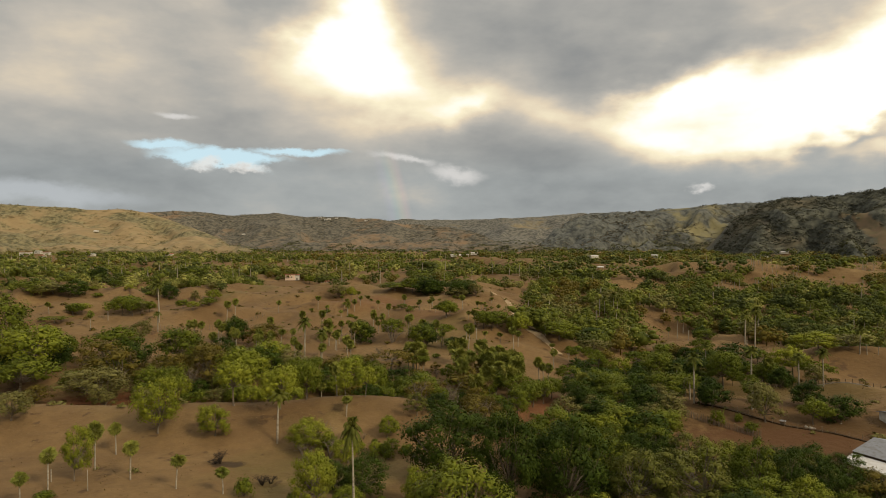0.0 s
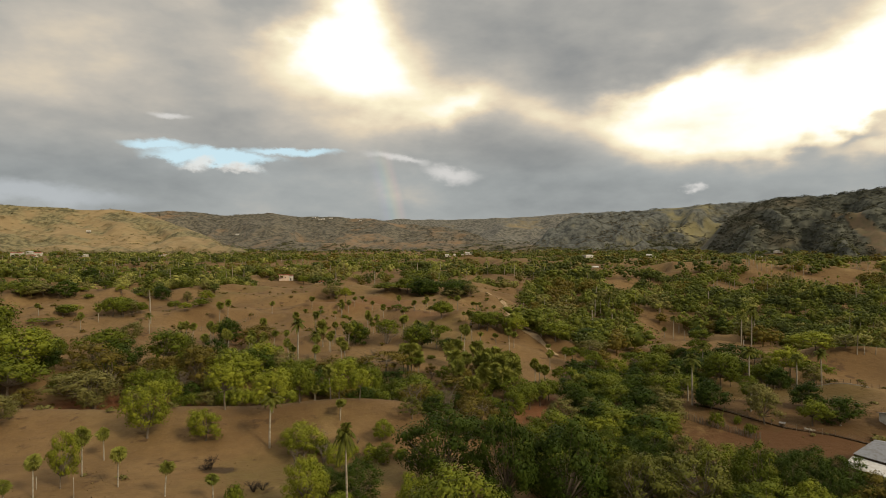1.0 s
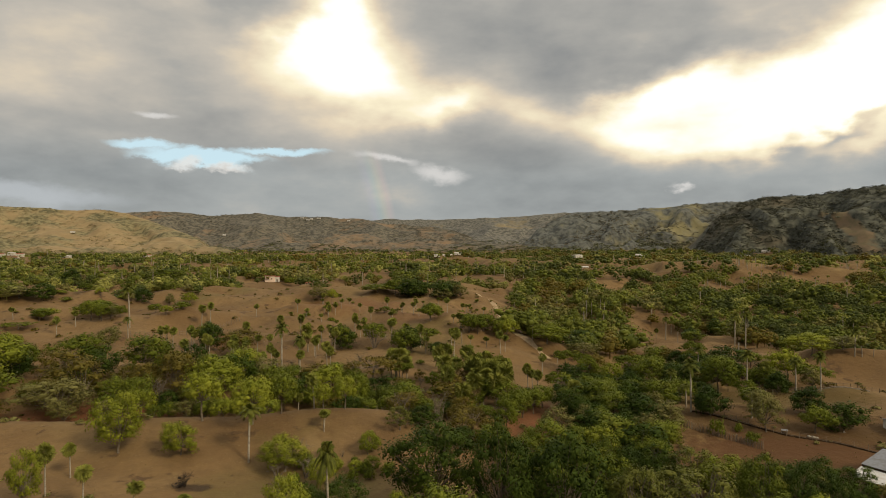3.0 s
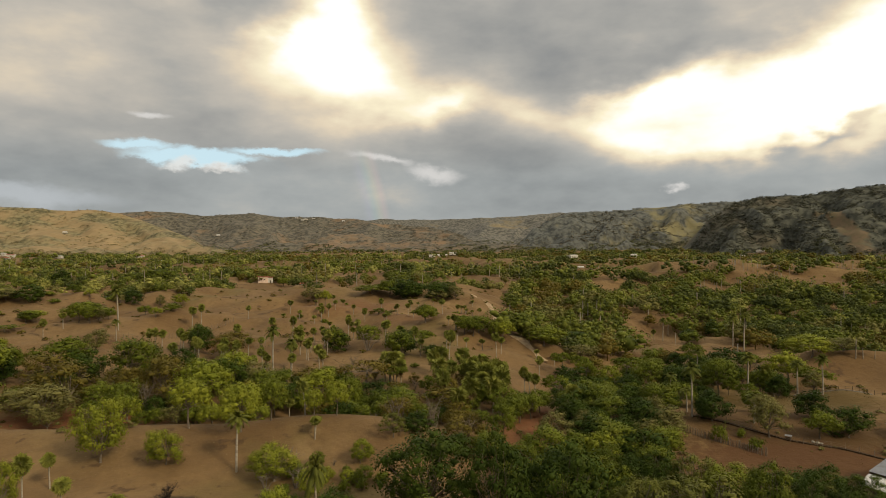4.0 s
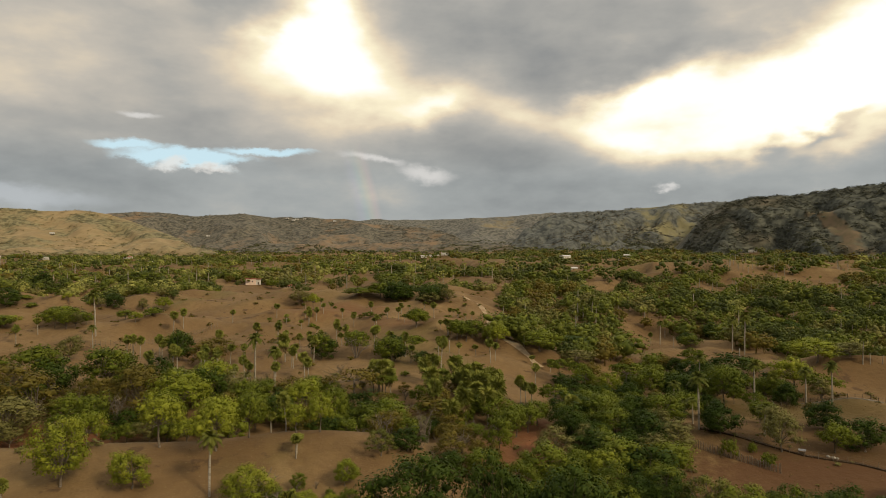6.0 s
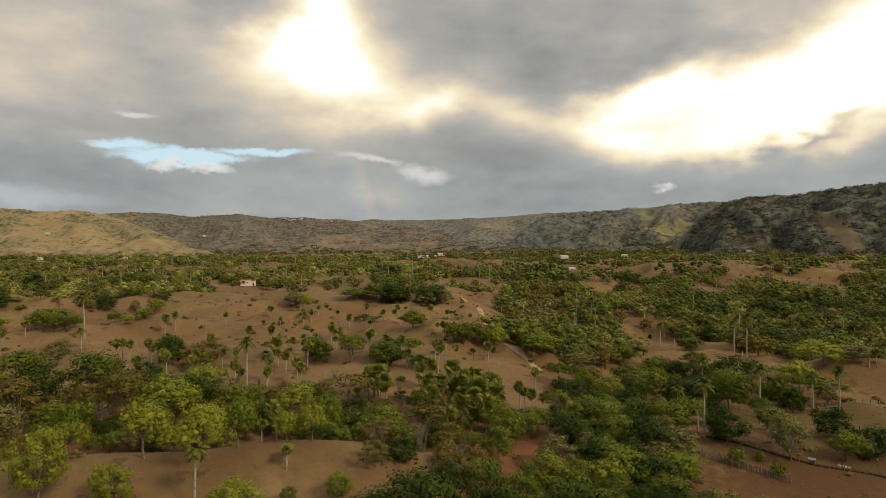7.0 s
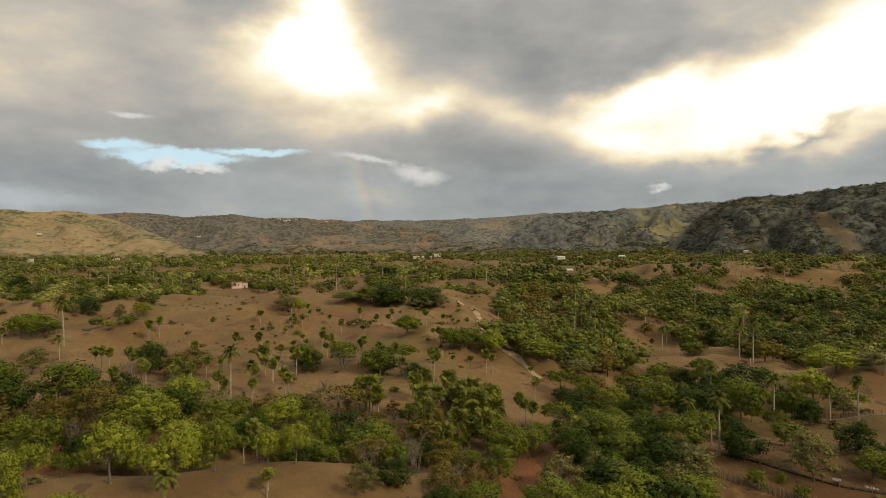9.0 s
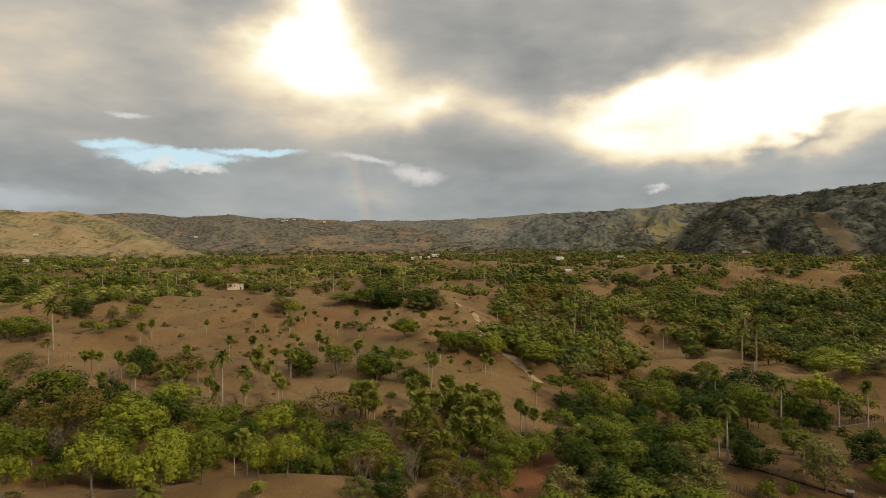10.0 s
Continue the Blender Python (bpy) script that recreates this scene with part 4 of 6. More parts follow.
KINDS = {
    "D": Kind("shade_tree", "tree", "dense dark green broadleaf tree on pasture", "broadleaf trees", tree_builder(LEAF_DARK, BARK, 100, count=3600, core=1, leaf=0.38, lobes=30, base=0.03, flat=0.95, under=1.65, plump=1.1), 5, 10, 9),
    "M": Kind("broadleaf_tree", "tree", "mid-green broadleaf tree with rounded uneven crown", "broadleaf trees", tree_builder(LEAF_MID, BARK, 120, count=3600, core=1, leaf=0.35, lobes=30, base=0.24, flat=0.92, under=1.55, plump=1.1), 6, 10, 9),
    "L": Kind("light_crowned_tree", "tree", "airy yellow-green broadleaf tree with visible limbs", "broadleaf trees", tree_builder(LEAF_LIGHT, BARK_GREY, 140, count=3600, core=1, leaf=0.32, lobes=30, base=0.32, flat=0.9, plump=1.12, under=1.55), 5, 10, 9),
    "O": Kind("feathery_tree", "tree", "olive-grey spreading tree with fine leaves", "broadleaf trees", tree_builder(LEAF_OLIVE, BARK_GREY, 160, count=4400, core=1, leaf=0.27, lobes=34, base=0.10, flat=0.8, plump=1.1), 4, 10, 9),
    "B": Kind("dry_season_tree", "tree", "brown-green broadleaf tree in dry season leaf", "broadleaf trees", tree_builder(LEAF_RUST, BARK, 180, count=3400, core=1, leaf=0.31, lobes=28, base=0.08, flat=0.9, plump=1.1, bare=0.25), 4, 10, 9),
    "U": Kind("umbrella_tree", "tree", "flat-topped umbrella tree with wide limbs", "broadleaf trees", tree_builder(LEAF_MID, BARK_GREY, 200, height=7, width=11, count=2100, core=1, lobes=24, base=0.55, flat=0.3, leaf=0.36, plump=0.85), 4, 7, 11),
    "V": Kind("umbrella_tree", "tree", "dark dense dome-shaped umbrella tree", "broadleaf trees", tree_builder(LEAF_DARK, BARK, 205, height=7, width=11, count=2400, core=1, lobes=26, base=0.3, flat=0.45, leaf=0.36), 2, 7, 11),
    "T": Kind("bare_umbrella_tree", "tree", "half-bare umbrella tree with wide grey limbs", "broadleaf trees", tree_builder(LEAF_RUST, BARK_GREY, 210, height=7, width=11, count=1700, core=1, lobes=26, base=0.5, flat=0.3, leaf=0.36, plump=0.8, bare=1.0), 2, 7, 11),
    "W": Kind("twiggy_tree", "tree", "thin olive tree with many bare grey twigs", "broadleaf trees", tree_builder(LEAF_HAZE, BARK_GREY, 230, count=6800, core=1, lobes=44, base=0.1, fork=0.5, flat=0.7, leaf=0.24, bare=0.28, under=1.6), 3, 10, 9),
    "K": Kind("fan_palm", "palm", "tall fan palm with shaggy leaf-covered trunk", "palms", build_shaggy, 4, 9.6, None),
    "C": Kind("sapling", "tree", "slim column-shaped young green tree", "broadleaf trees", tree_builder(LEAF_LIGHT, BARK_GREY, 220, height=10, width=3, count=900, core=1, lobes=12, base=0.15, leaf=0.34), 2, 10, 3),
    "S": Kind("shrub", "shrub", "low green shrub on dry ground", "shrubs", tree_builder(LEAF_MID, BARK, 240, height=3, width=4, count=800, core=1, lobes=12, base=0.02, leaf=0.26), 4, 3, 4),
    "R": Kind("royal_palm", "palm", "tall feather palm with smooth pale trunk", "palms", build_royal, 5, 14, 6.6),
    "F": Kind("fan_palm", "palm", "slim fan palm with round leafy head", "palms", build_fan, 6, 9, None),
    "G": Kind("fan_palm", "palm", "large fan palm with skirt of dry fans", "palms", build_big_fan, 5, 9.2, None),
    "Z": Kind("charred_shrub", "shrub", "blackened leafless shrub on burnt ground", "shrubs", build_charred, 3, 3, 3.5),
    "X": Kind("dry_shrub", "shrub", "leafless grey dry-season shrub", "shrubs", build_dry, 4, 3, 3.5),
}
FINE = (("D", LEAF_DARK, BARK, 0.04, 0.8), ("M", LEAF_MID, BARK, 0.08, 0.75), ("L", LEAF_LIGHT, BARK_GREY, 0.14, 0.75))
for key, leaf_mat, bark_mat, low_, flat_ in FINE:
    k = KINDS[key]
    KINDS[key + "_near"] = Kind(k.name, k.category, k.label, k.group,
                                tree_builder(leaf_mat, bark_mat, 900 + ord(key), count=9000, core=1, leaf=0.235, base=low_, flat=flat_ + 0.1, lobes=52, plump=1.12, under=1.7, heart=0.34), 4, 10, 9)
KINDS["R"].tall, KINDS["F"].tall = 14.2, 9.6

# ------------------------------------------------ trees and palms that stand by themselves
TAKEN = []


def plant_all(kind, rows):
    for x, y, height, *width in rows:
        near = kind + "_near"
        KINDS[near if near in KINDS and y < 137 else kind].plant(x, y, height, *width)
        TAKEN.append((x, y, width[0] if width else 1.5))


plant_all("B", (
    (7.5, 179.2, 6.1, 13.7), (-67.9, 185, 13.1, 13.1), (-94.4, 185.7, 14.8, 19.8), (-70.2, 190.8, 10.4, 9.4), (-65.9, 234.7, 8.5, 11.7), (-67, 244.5, 6.9, 11.2),
))
plant_all("D", (
    (-13.4, 105.1, 7.5, 7.5), (21.6, 109.9, 18.0, 14.7), (11.7, 108.5, 17.7, 11.2), (60.8, 111, 11.3, 6.9), (66.6, 111.6, 9.9, 6), (0.6, 112.4, 14.7, 14.6), (72, 113.2, 7.2, 7), (76.8, 121.3, 6.6, 7.9),
    (63.8, 121.4, 8.1, 8.8), (70.4, 122.3, 8.1, 7.9), (60, 124.4, 7.2, 7), (44.1, 128.7, 8, 8), (44, 139.3, 8, 11.1), (7.2, 141.9, 4.9, 6.8), (-1.1, 145.1, 4.8, 6.4),
    (95.9, 153.1, 7.3, 9.2), (40.4, 157.9, 5.5, 5.7), (67.4, 159.2, 7.7, 8.2), (93.4, 162.8, 7.2, 8.5), (-12.9, 180.5, 7.3, 11), (-32.4, 180.6, 8.5, 7.7), (74.1, 194.9, 9.7, 9.7),
    (-68.8, 199.4, 9.4, 7.5), (-6.1, 231.5, 8.9, 9.4), (-77.2, 237.6, 10.3, 8.8), (-29.6, 240, 8.5, 8.6),
))
plant_all("D", (
    (64.9, 286, 8.9, 16.7), (155.8, 346.4, 9.3, 12.3), (129.9, 321.4, 7.2, 8.6), (-8.1, 378.6, 10.8, 20.1), (11.5, 360.2, 7.9, 12.8), (203.6, 356, 9.4, 15.8),
))
plant_all("F", (
    (-67.3, 101.1, 5.3), (-36.6, 105.8, 4.4), (-44.9, 107, 5.7), (-67, 107.9, 6.8), (-55, 111.9, 6.7), (-64.6, 118.1, 8.8), (-65, 126.5, 6.2),
    (-21.4, 141, 4.4), (-21.5, 142.2, 3.8), (-25, 150.2, 7.6), (-32.7, 171.5, 5.9), (30.9, 187, 7.3), (29.1, 193.1, 7.8), (99.7, 194.6, 8.9),
    (30.5, 193.3, 6.4), (-48.9, 200.5, 6.5), (-54.6, 201.2, 5.2), (-30, 207.9, 7.6), (37.5, 216, 6.5), (149.8, 219.3, 4.7), (146.4, 220.1, 5.9),
    (8.8, 220, 10.2), (-37.4, 224.4, 6.3), (-60.1, 222.8, 6), (8.3, 227.8, 6.5), (15.5, 236.2, 3.5), (26, 235, 8.2), (21.5, 238.8, 4),
    (27.9, 237.1, 5.9), (-34.7, 242.9, 6.4), (-38.9, 245.2, 5.7), (-93.4, 245.9, 7.4), (48.5, 245.7, 4.8),
))
plant_all("F", (
    (-45.6, 253.7, 5.1), (42.2, 247, 3.7), (-97.3, 249.6, 8.2), (-100.2, 251.4, 7.9), (49.2, 251.5, 2.9), (57.9, 251.1, 5.1), (22.7, 254.4, 2.7),
    (57.6, 254.2, 3.9), (-57.5, 260.3, 7.6), (18.4, 262.9, 5.4), (16.9, 264, 5.9), (13.6, 264.7, 6.6), (13.3, 266, 6.6), (14.8, 267.1, 5.4),
    (11, 271.8, 3.8), (-149.2, 269.9, 7.7), (8.7, 283.2, 6.4), (-97.1, 286.7, 9.5), (-178.6, 289.2, 5.4), (-30.8, 282.6, 7.9), (-3.6, 291.8, 3.4),
    (-15.2, 290.8, 5.5), (-95.7, 293.8, 8.3), (-148.3, 282.4, 6.7), (-16.1, 292.2, 4.4), (-6, 296.1, 5.2), (-11, 300.2, 4.8), (-25.7, 303, 5.5),
    (-32.5, 296.9, 6), (-26, 305.9, 5.5), (-79.2, 307.6, 5.7), (-12.4, 319.6, 3.6), (-47.3, 315.4, 7.4),
))
plant_all("F", (
    (-44.5, 319.9, 6.4), (-48.1, 321.6, 4.6), (-63.4, 323.8, 6.6), (-41.9, 324.3, 4.7), (-58.2, 371.2, 6.3), (-19.9, 330.8, 7.3), (122.8, 346.8, 5.8),
))
plant_all("G", (
    (37.5, 168.9, 8), (14.8, 177.7, 6.9), (4.3, 190, 10.3), (22.8, 196.1, 7.1), (13.2, 196.3, 7.9), (-8.2, 197.1, 9.7), (-10.7, 198, 9),
    (18.3, 199.6, 9.1), (3.3, 202.4, 9), (23.9, 201.2, 6.9), (5.6, 203.9, 9.6), (-41.7, 233.5, 9.8),
))
plant_all("L", (
    (-20.1, 100.8, 9.9, 7.5), (-3.9, 100.9, 7.2, 5.4), (-65, 112.1, 10.2, 5.4), (-26.8, 129, 7.4, 8.5), (-47.9, 133.5, 7.6, 7.4), (-60.3, 134.6, 12.9, 9.8),
    (-36.7, 143.6, 10.3, 9), (-47.7, 145.4, 11, 8.9), (-61.1, 145.4, 7.7, 5.7), (-22.7, 148.4, 5.9, 5), (-18.1, 148.4, 7.6, 5.4), (-46.8, 176.4, 8.8, 9.4), (-57.5, 183, 12.7, 14.6),
    (-121.7, 189.6, 15.6, 21), (59, 211, 9.4, 8.3), (133.3, 227.4, 8, 14.1), (31.4, 260.6, 7.3, 8.7), (164.4, 280.5, 8.7, 14.5),
))
plant_all("M", (
    (1.2, 86.5, 14.6, 14.6), (55.7, 111.7, 12.4, 8.9), (52.9, 121.5, 8.8, 10.7), (13.3, 143.9, 6, 8), (39.1, 144, 8.3, 11.5), (-31.7, 147.9, 9.5, 6.8), (88.1, 151.4, 6.7, 7),
    (18.2, 154.4, 8, 6), (-6.1, 167.7, 10.5, 12), (82.7, 170.7, 5.6, 6.4), (-73.8, 175.1, 10.7, 9.6), (-18.6, 175.3, 11.1, 7.5), (-57.6, 176, 10.9, 9.4), (18.6, 176.5, 7.6, 11),
    (-117.4, 177.9, 11.4, 17.4), (83.3, 189.9, 12.1, 10.8), (-60.3, 191.3, 9.8, 13.1), (-83, 199.2, 13.5, 15.1), (69.3, 203.6, 9.6, 10.3), (-142.1, 207.2, 20.2, 16.5), (-108.7, 211.9, 13.1, 15),
    (-18.5, 237, 8.4, 8.9), (-82, 250.8, 7.8, 11.1), (16.4, 260.3, 7.8, 9.7), (47.2, 258.9, 8.4, 16.1),
))
plant_all("M", (
    (22.4, 263.4, 7, 9.3), (1.5, 279.3, 7.9, 8.9), (158.5, 279, 6.7, 12.3), (-173.2, 299.1, 6.3, 10), (128.6, 312.5, 7.3, 11.3), (-152.3, 310.4, 9.9, 19.2), (198.4, 366.6, 8.1, 16.2),
    (-28.3, 380.2, 5.1, 20.2), (-196.1, 504.6, 13.4, 26.7),
))
plant_all("O", (
    (-94.6, 139.5, 7.8, 8.7), (54.3, 151, 7.6, 9.8), (28.4, 151.4, 7.3, 8.3), (76.9, 151.6, 10.3, 8.5), (-95.5, 175.4, 11.8, 17.4), (116.8, 199, 6.5, 6.7), (143.4, 225.9, 5, 12),
    (-116.3, 244.1, 9.2, 9.3), (62.1, 259.1, 5.7, 12.8), (-204.4, 335.2, 6.5, 17.8), (8.1, 353.2, 6.6, 12.5),
))
plant_all("R", (
    (-12.3, 87.9, 18, 4.6), (-34.3, 131.8, 10.9), (77, 158.6, 6.8), (63.9, 162.1, 12.6), (65.1, 167.9, 6), (68.2, 186.6, 8.7), (113.1, 189.4, 11),
    (105.9, 189.6, 10.3), (92.7, 191.6, 12.2), (-44.9, 206.9, 14.6), (-40, 209.1, 10.9), (91.5, 222.4, 10), (144.3, 220.7, 9.4), (-116.9, 261.6, 8.2),
    (41.5, 258.8, 5.9), (-122.5, 275.3, 17.9), (138.8, 283.6, 17.7), (143.4, 302.8, 15), (145.3, 306.4, 14.4), (151, 305.8, 14.9), (218.1, 320.4, 10.2),
    (215.6, 326, 9.5), (125.5, 341.4, 12.1), (137, 363.9, 7.6), (217.1, 377.6, 8.4), (215.5, 378.2, 8.3), (101.4, 380.3, 14.2), (104.6, 382.3, 11.8),
    (96.8, 382, 11.8), (50.2, 376.3, 7.7), (81, 405, 9.3),
))
plant_all("S", (
    (-65.2, 103.5, 1.7, 3.3), (-33.1, 105.3, 3.7, 3.2), (70.6, 145.6, 3, 3.1), (64.5, 149.4, 4, 3.2), (70.3, 151.1, 2.4, 1.9), (82.2, 163.5, 3.4, 4.5), (28.4, 174.3, 2.7, 1.7),
    (72.1, 174.8, 3, 4.4), (-45.2, 313.6, 2.4, 3.8), (-57.8, 317.9, 2.4, 3.4), (-217.1, 336.3, 5.4, 14.8),
))
plant_all("T", (
    (-15, 192.9, 8.5, 18.8),
))
plant_all("U", (
    (37.2, 188.7, 7.4, 8.2), (70.8, 231.8, 9.5, 13.8), (-0.1, 252.9, 6.7, 11.6), (-170.7, 279.7, 3, 13.8),
))
plant_all("V", (
    (107.5, 228.6, 8.1, 16.4),
))
plant_all("W", (
    (44.1, 108.9, 12.6, 14.5), (33.3, 109.9, 13.2, 11.7), (38.6, 112.6, 10, 9), (48, 124, 9.5, 9), (-5.8, 141.4, 5.8, 5.8),
))
plant_all("X", (
    (-26.6, 131.5, 4.4, 8.5), (-22.5, 126.5, 3.6, 6.5), (-27.5, 125.5, 3.4, 6),     (-5.7, 146.4, 5.7, 5.1), (10, 152.7, 4.3, 5.9), (3.2, 159.9, 4.8, 4.7), (2.2, 164.5, 7.3, 5.4), (-70.7, 179, 8.2, 6.5),
))

plant_all("M", ((-148.2, 569.2, 8.6, 9.7), (-109.3, 523.1, 7.9, 9.8), (-115.9, 539.5, 9, 10), (-147.6, 545.9, 8.1, 9.1)))

# hedgerow trees and single trees on the middle slopes
plant_all("R", ((77.5, 159.4, 7, 6.5),))
plant_all("U", ((118.5, 202.4, 7.2, 11),))
plant_all("D", (
    (-193.8, 335.6, 9.5, 14.5), (-154.2, 359.8, 8, 10.6), (-273.5, 506.8, 12.2, 16.8), (3.5, 225.3, 3.9, 6.2), (45.2, 191, 6.5, 6.3), (-5.6, 377, 9.5, 14.3), (8.2, 358.2, 9.5, 15.1), (108.6, 212.2, 7.1, 9.1),
))
plant_all("L", (
    (-174.2, 304, 5.4, 10.1), (-133.8, 372.9, 8.2, 8.7), (-113.7, 290.4, 4.5, 5.2), (-167.8, 342.3, 4.3, 4.8), (-46.9, 327, 8.1, 5.5), (115.7, 210.6, 12.2, 11.9),
))
plant_all("M", (
    (-145.7, 289.5, 9.2, 8.2), (-139.6, 286.7, 7.7, 7.5), (-133, 289.7, 5.4, 5.4), (-123.4, 303.2, 4.7, 7.2), (-179.7, 349.1, 5.4, 7.3), (-30.7, 238.9, 8.7, 8.7), (-7.1, 228.5, 9.3, 10.8), (-19.9, 308.6, 3.1, 5.2), (-18.4, 379.5, 10.4, 12.8), (1.7, 280.3, 8.1, 7.9), (19.8, 260.1, 8.1, 8.6), (28.4, 259.9, 7.4, 6), (114.3, 231.3, 6.2, 8.6),
))
plant_all("O", (
    (-136.3, 288, 6, 6.7), (-158.4, 354.4, 6, 6.6), (-143.6, 369.5, 7.3, 6), (-61.3, 380, 9.3, 13), (18.5, 352.8, 8, 8.9), (24.7, 265.7, 5.4, 5.7),
))
plant_all("S", (
    (-110.1, 297.4, 3.6, 8), (-162.5, 353, 2.3, 5.3), (-191.9, 348.4, 2.6, 6.8), (-181.7, 335.5, 2.4, 5.8), (51.6, 252.1, 2.6, 3),
))
plant_all("X", (
    (-117.9, 317.3, 3.9, 6.3), (-79.5, 226.1, 5.4, 5.9), (-18.5, 232.1, 6.8, 11.4),
))
plant_all("U", (
    (47.3, 212.7, 3.7, 8.5),
))

# ------------------------------------------------ thickets: centre, half-widths, turn, count, kinds, heights
THICKETS = (
    (54, 98, 36, 15, 0, 44, "DOMMLBWT", 6, 9.5), (49, 160, 15, 22, 10, 29, "DMODDMMB", 5, 8), (77, 214, 33, 36, 0, 58, "DUDMMDBM", 5, 8.5), (38, 140, 14, 12, 0, 14, "MDLMM", 6, 9),
    (9, 155, 9, 13, 0, 16, "XXBXMX", 3, 6.5), (60, 116, 10, 8, 0, 10, "DDMW", 5, 8), (84, 107, 16, 7, 0, 16, "DDMB", 4, 6.2), (-40, 170, 42, 7, 0, 20, "MLMOLX", 4, 7.5), (-100, 178, 34, 10, 0, 9, "BMOX", 4, 7),
    (2, 184, 20, 15, 0, 26, "MBTXUX", 3.5, 7), (28, 128, 15, 14, 0, 16, "DMMML", 5, 8.5), (4, 172, 26, 13, 0, 26, "DMBMXDM", 4.5, 8), (-62, 187, 48, 11, 0, 22, "MLMODBM", 6, 10), (-120, 200, 26, 14, 0, 9, "MDMB", 7, 11),
    (-17, 100, 8, 12, 0, 10, "LDSS", 2.5, 6), (-17, 127, 13, 8, 0, 18, "LSXSM", 2.2, 5.5), (-10, 164, 14, 9, 0, 12, "DMBXM", 5, 9), (-150, 215, 26, 20, 0, 7, "DMMLB", 6, 10),
)


def thicket(cx, cy, rx, ry, turn, count, kinds, low, high):
    rng = np.random.default_rng(int(abs(cx) * 7 + cy))
    made, c, s = 0, math.cos(radians(turn)), math.sin(radians(turn))
    for _ in range(count * 14):
        if made >= count:
            break
        r, a = math.sqrt(rng.random()), rng.uniform(0, 6.2832)
        u, v = rx * r * math.cos(a), ry * r * math.sin(a)
        x, y = cx + c * u - s * v, cy + s * u + c * v
        h = float(rng.uniform(low, high))
        if 0.355 < x / y < 0.6 and 119 < y < 166:      # the yard and its fences
            continue
        if any((x - p) ** 2 + (y - q) ** 2 < (0.30 * wide + 0.27 * h) ** 2 for p, q, wide in TAKEN):
            continue
        kind = kinds[int(rng.integers(len(kinds)))]
        if kind in "SX":
            h *= 0.45
        wide = h * float(rng.uniform(0.85, 1.3))
        plant_all(kind, ((x, y, h, wide),))
        made += 1


for row in THICKETS:
    thicket(*row)

# ------------------------------------------------ woods past counting
WILD = np.random.default_rng(5)


def crown_of(seed, count, leaf, height=8.0, width=8.5, base=0.08, flat=0.8, lobes=6, trunk=False, mass=None):
    wood, crown = broadleaf(seed, height, width, base, lobes, count, leaf, flat, limbs=False, core=int(count > 20) if mass is None else mass, heart=0.48 if count < 100 else 0.42)
    if trunk:
        tube(crown, [(0, 0, -0.5), (0, 0, height * 0.5)], [0.2, 0.12], 4)
    out_ = np.concatenate(crown.out)
    out_[np.abs(out_).sum(1) == 0] = (0, -0.7, 0.7)
    v, f3, f4 = crown.arrays()
    return v, outward(v, f3, out_), outward(v, f4, out_), out_


def small_palm(seed, feather):
    """A palm for the distance: trunk and crown as one shape each."""
    rng = np.random.default_rng(seed)
    trunk, crown = Shape(), Shape()
    tube(trunk, [(0, 0, -0.5), (0.1, 0, 4.5), (0.1, 0.1, 9)], [0.34, 0.3, 0.26], 4)
    if feather:
        for k in range(11):
            frond(crown, rng, np.array([0.1, 0.1, 9.2]), k * 2.4, np.radians(60 - 8 * k), 3.0, 0.9, 4, 1.5)
    else:
        d = on_ball(rng, 26, -0.8)
        leaves(crown, rng, np.array([0.1, 0.1, 9.0]) + d * 1.1, d, 0.7)
    return trunk.arrays(), crown.arrays()


def spread_mesh(name, label, category, mat, places, variants):
    """Many plants as one mesh. places: x, y, z, height factor, width factor."""
    vs, f3s, f4s, outs, n = [], [], [], [], 0
    for k, (v, f3, f4, *out_) in enumerate(variants):
        mine = places[k::len(variants)]
        if not len(mine):
            continue
        a = WILD.uniform(0, 6.28, len(mine))
        c, s = np.cos(a)[:, None], np.sin(a)[:, None]
        x = (v[None, :, 0] * c - v[None, :, 1] * s) * mine[:, 4:5] + mine[:, 0:1]
        y = (v[None, :, 0] * s + v[None, :, 1] * c) * mine[:, 4:5] + mine[:, 1:2]
        z = v[None, :, 2] * mine[:, 3:4] + mine[:, 2:3]
        vs.append(np.stack([x, y, z], -1).reshape(-1, 3))
        for o in out_:
            outs.append(np.stack([o[None, :, 0] * c - o[None, :, 1] * s, o[None, :, 0] * s + o[None, :, 1] * c, o[None, :, 2] + 0 * c], -1).reshape(-1, 3))
        shift = (np.arange(len(mine)) * len(v))[:, None, None] + n
        f3s.append((f3[None] + shift).reshape(-1, 3))
        f4s.append((f4[None] + shift).reshape(-1, 4))
        n += len(vs[-1])
    me = mesh_of(name, np.concatenate(vs), (np.concatenate(f3s), np.concatenate(f4s)), mat, np.concatenate(outs) if outs else None)
    return tagged(new(name, me), label, category, kind="stuff")


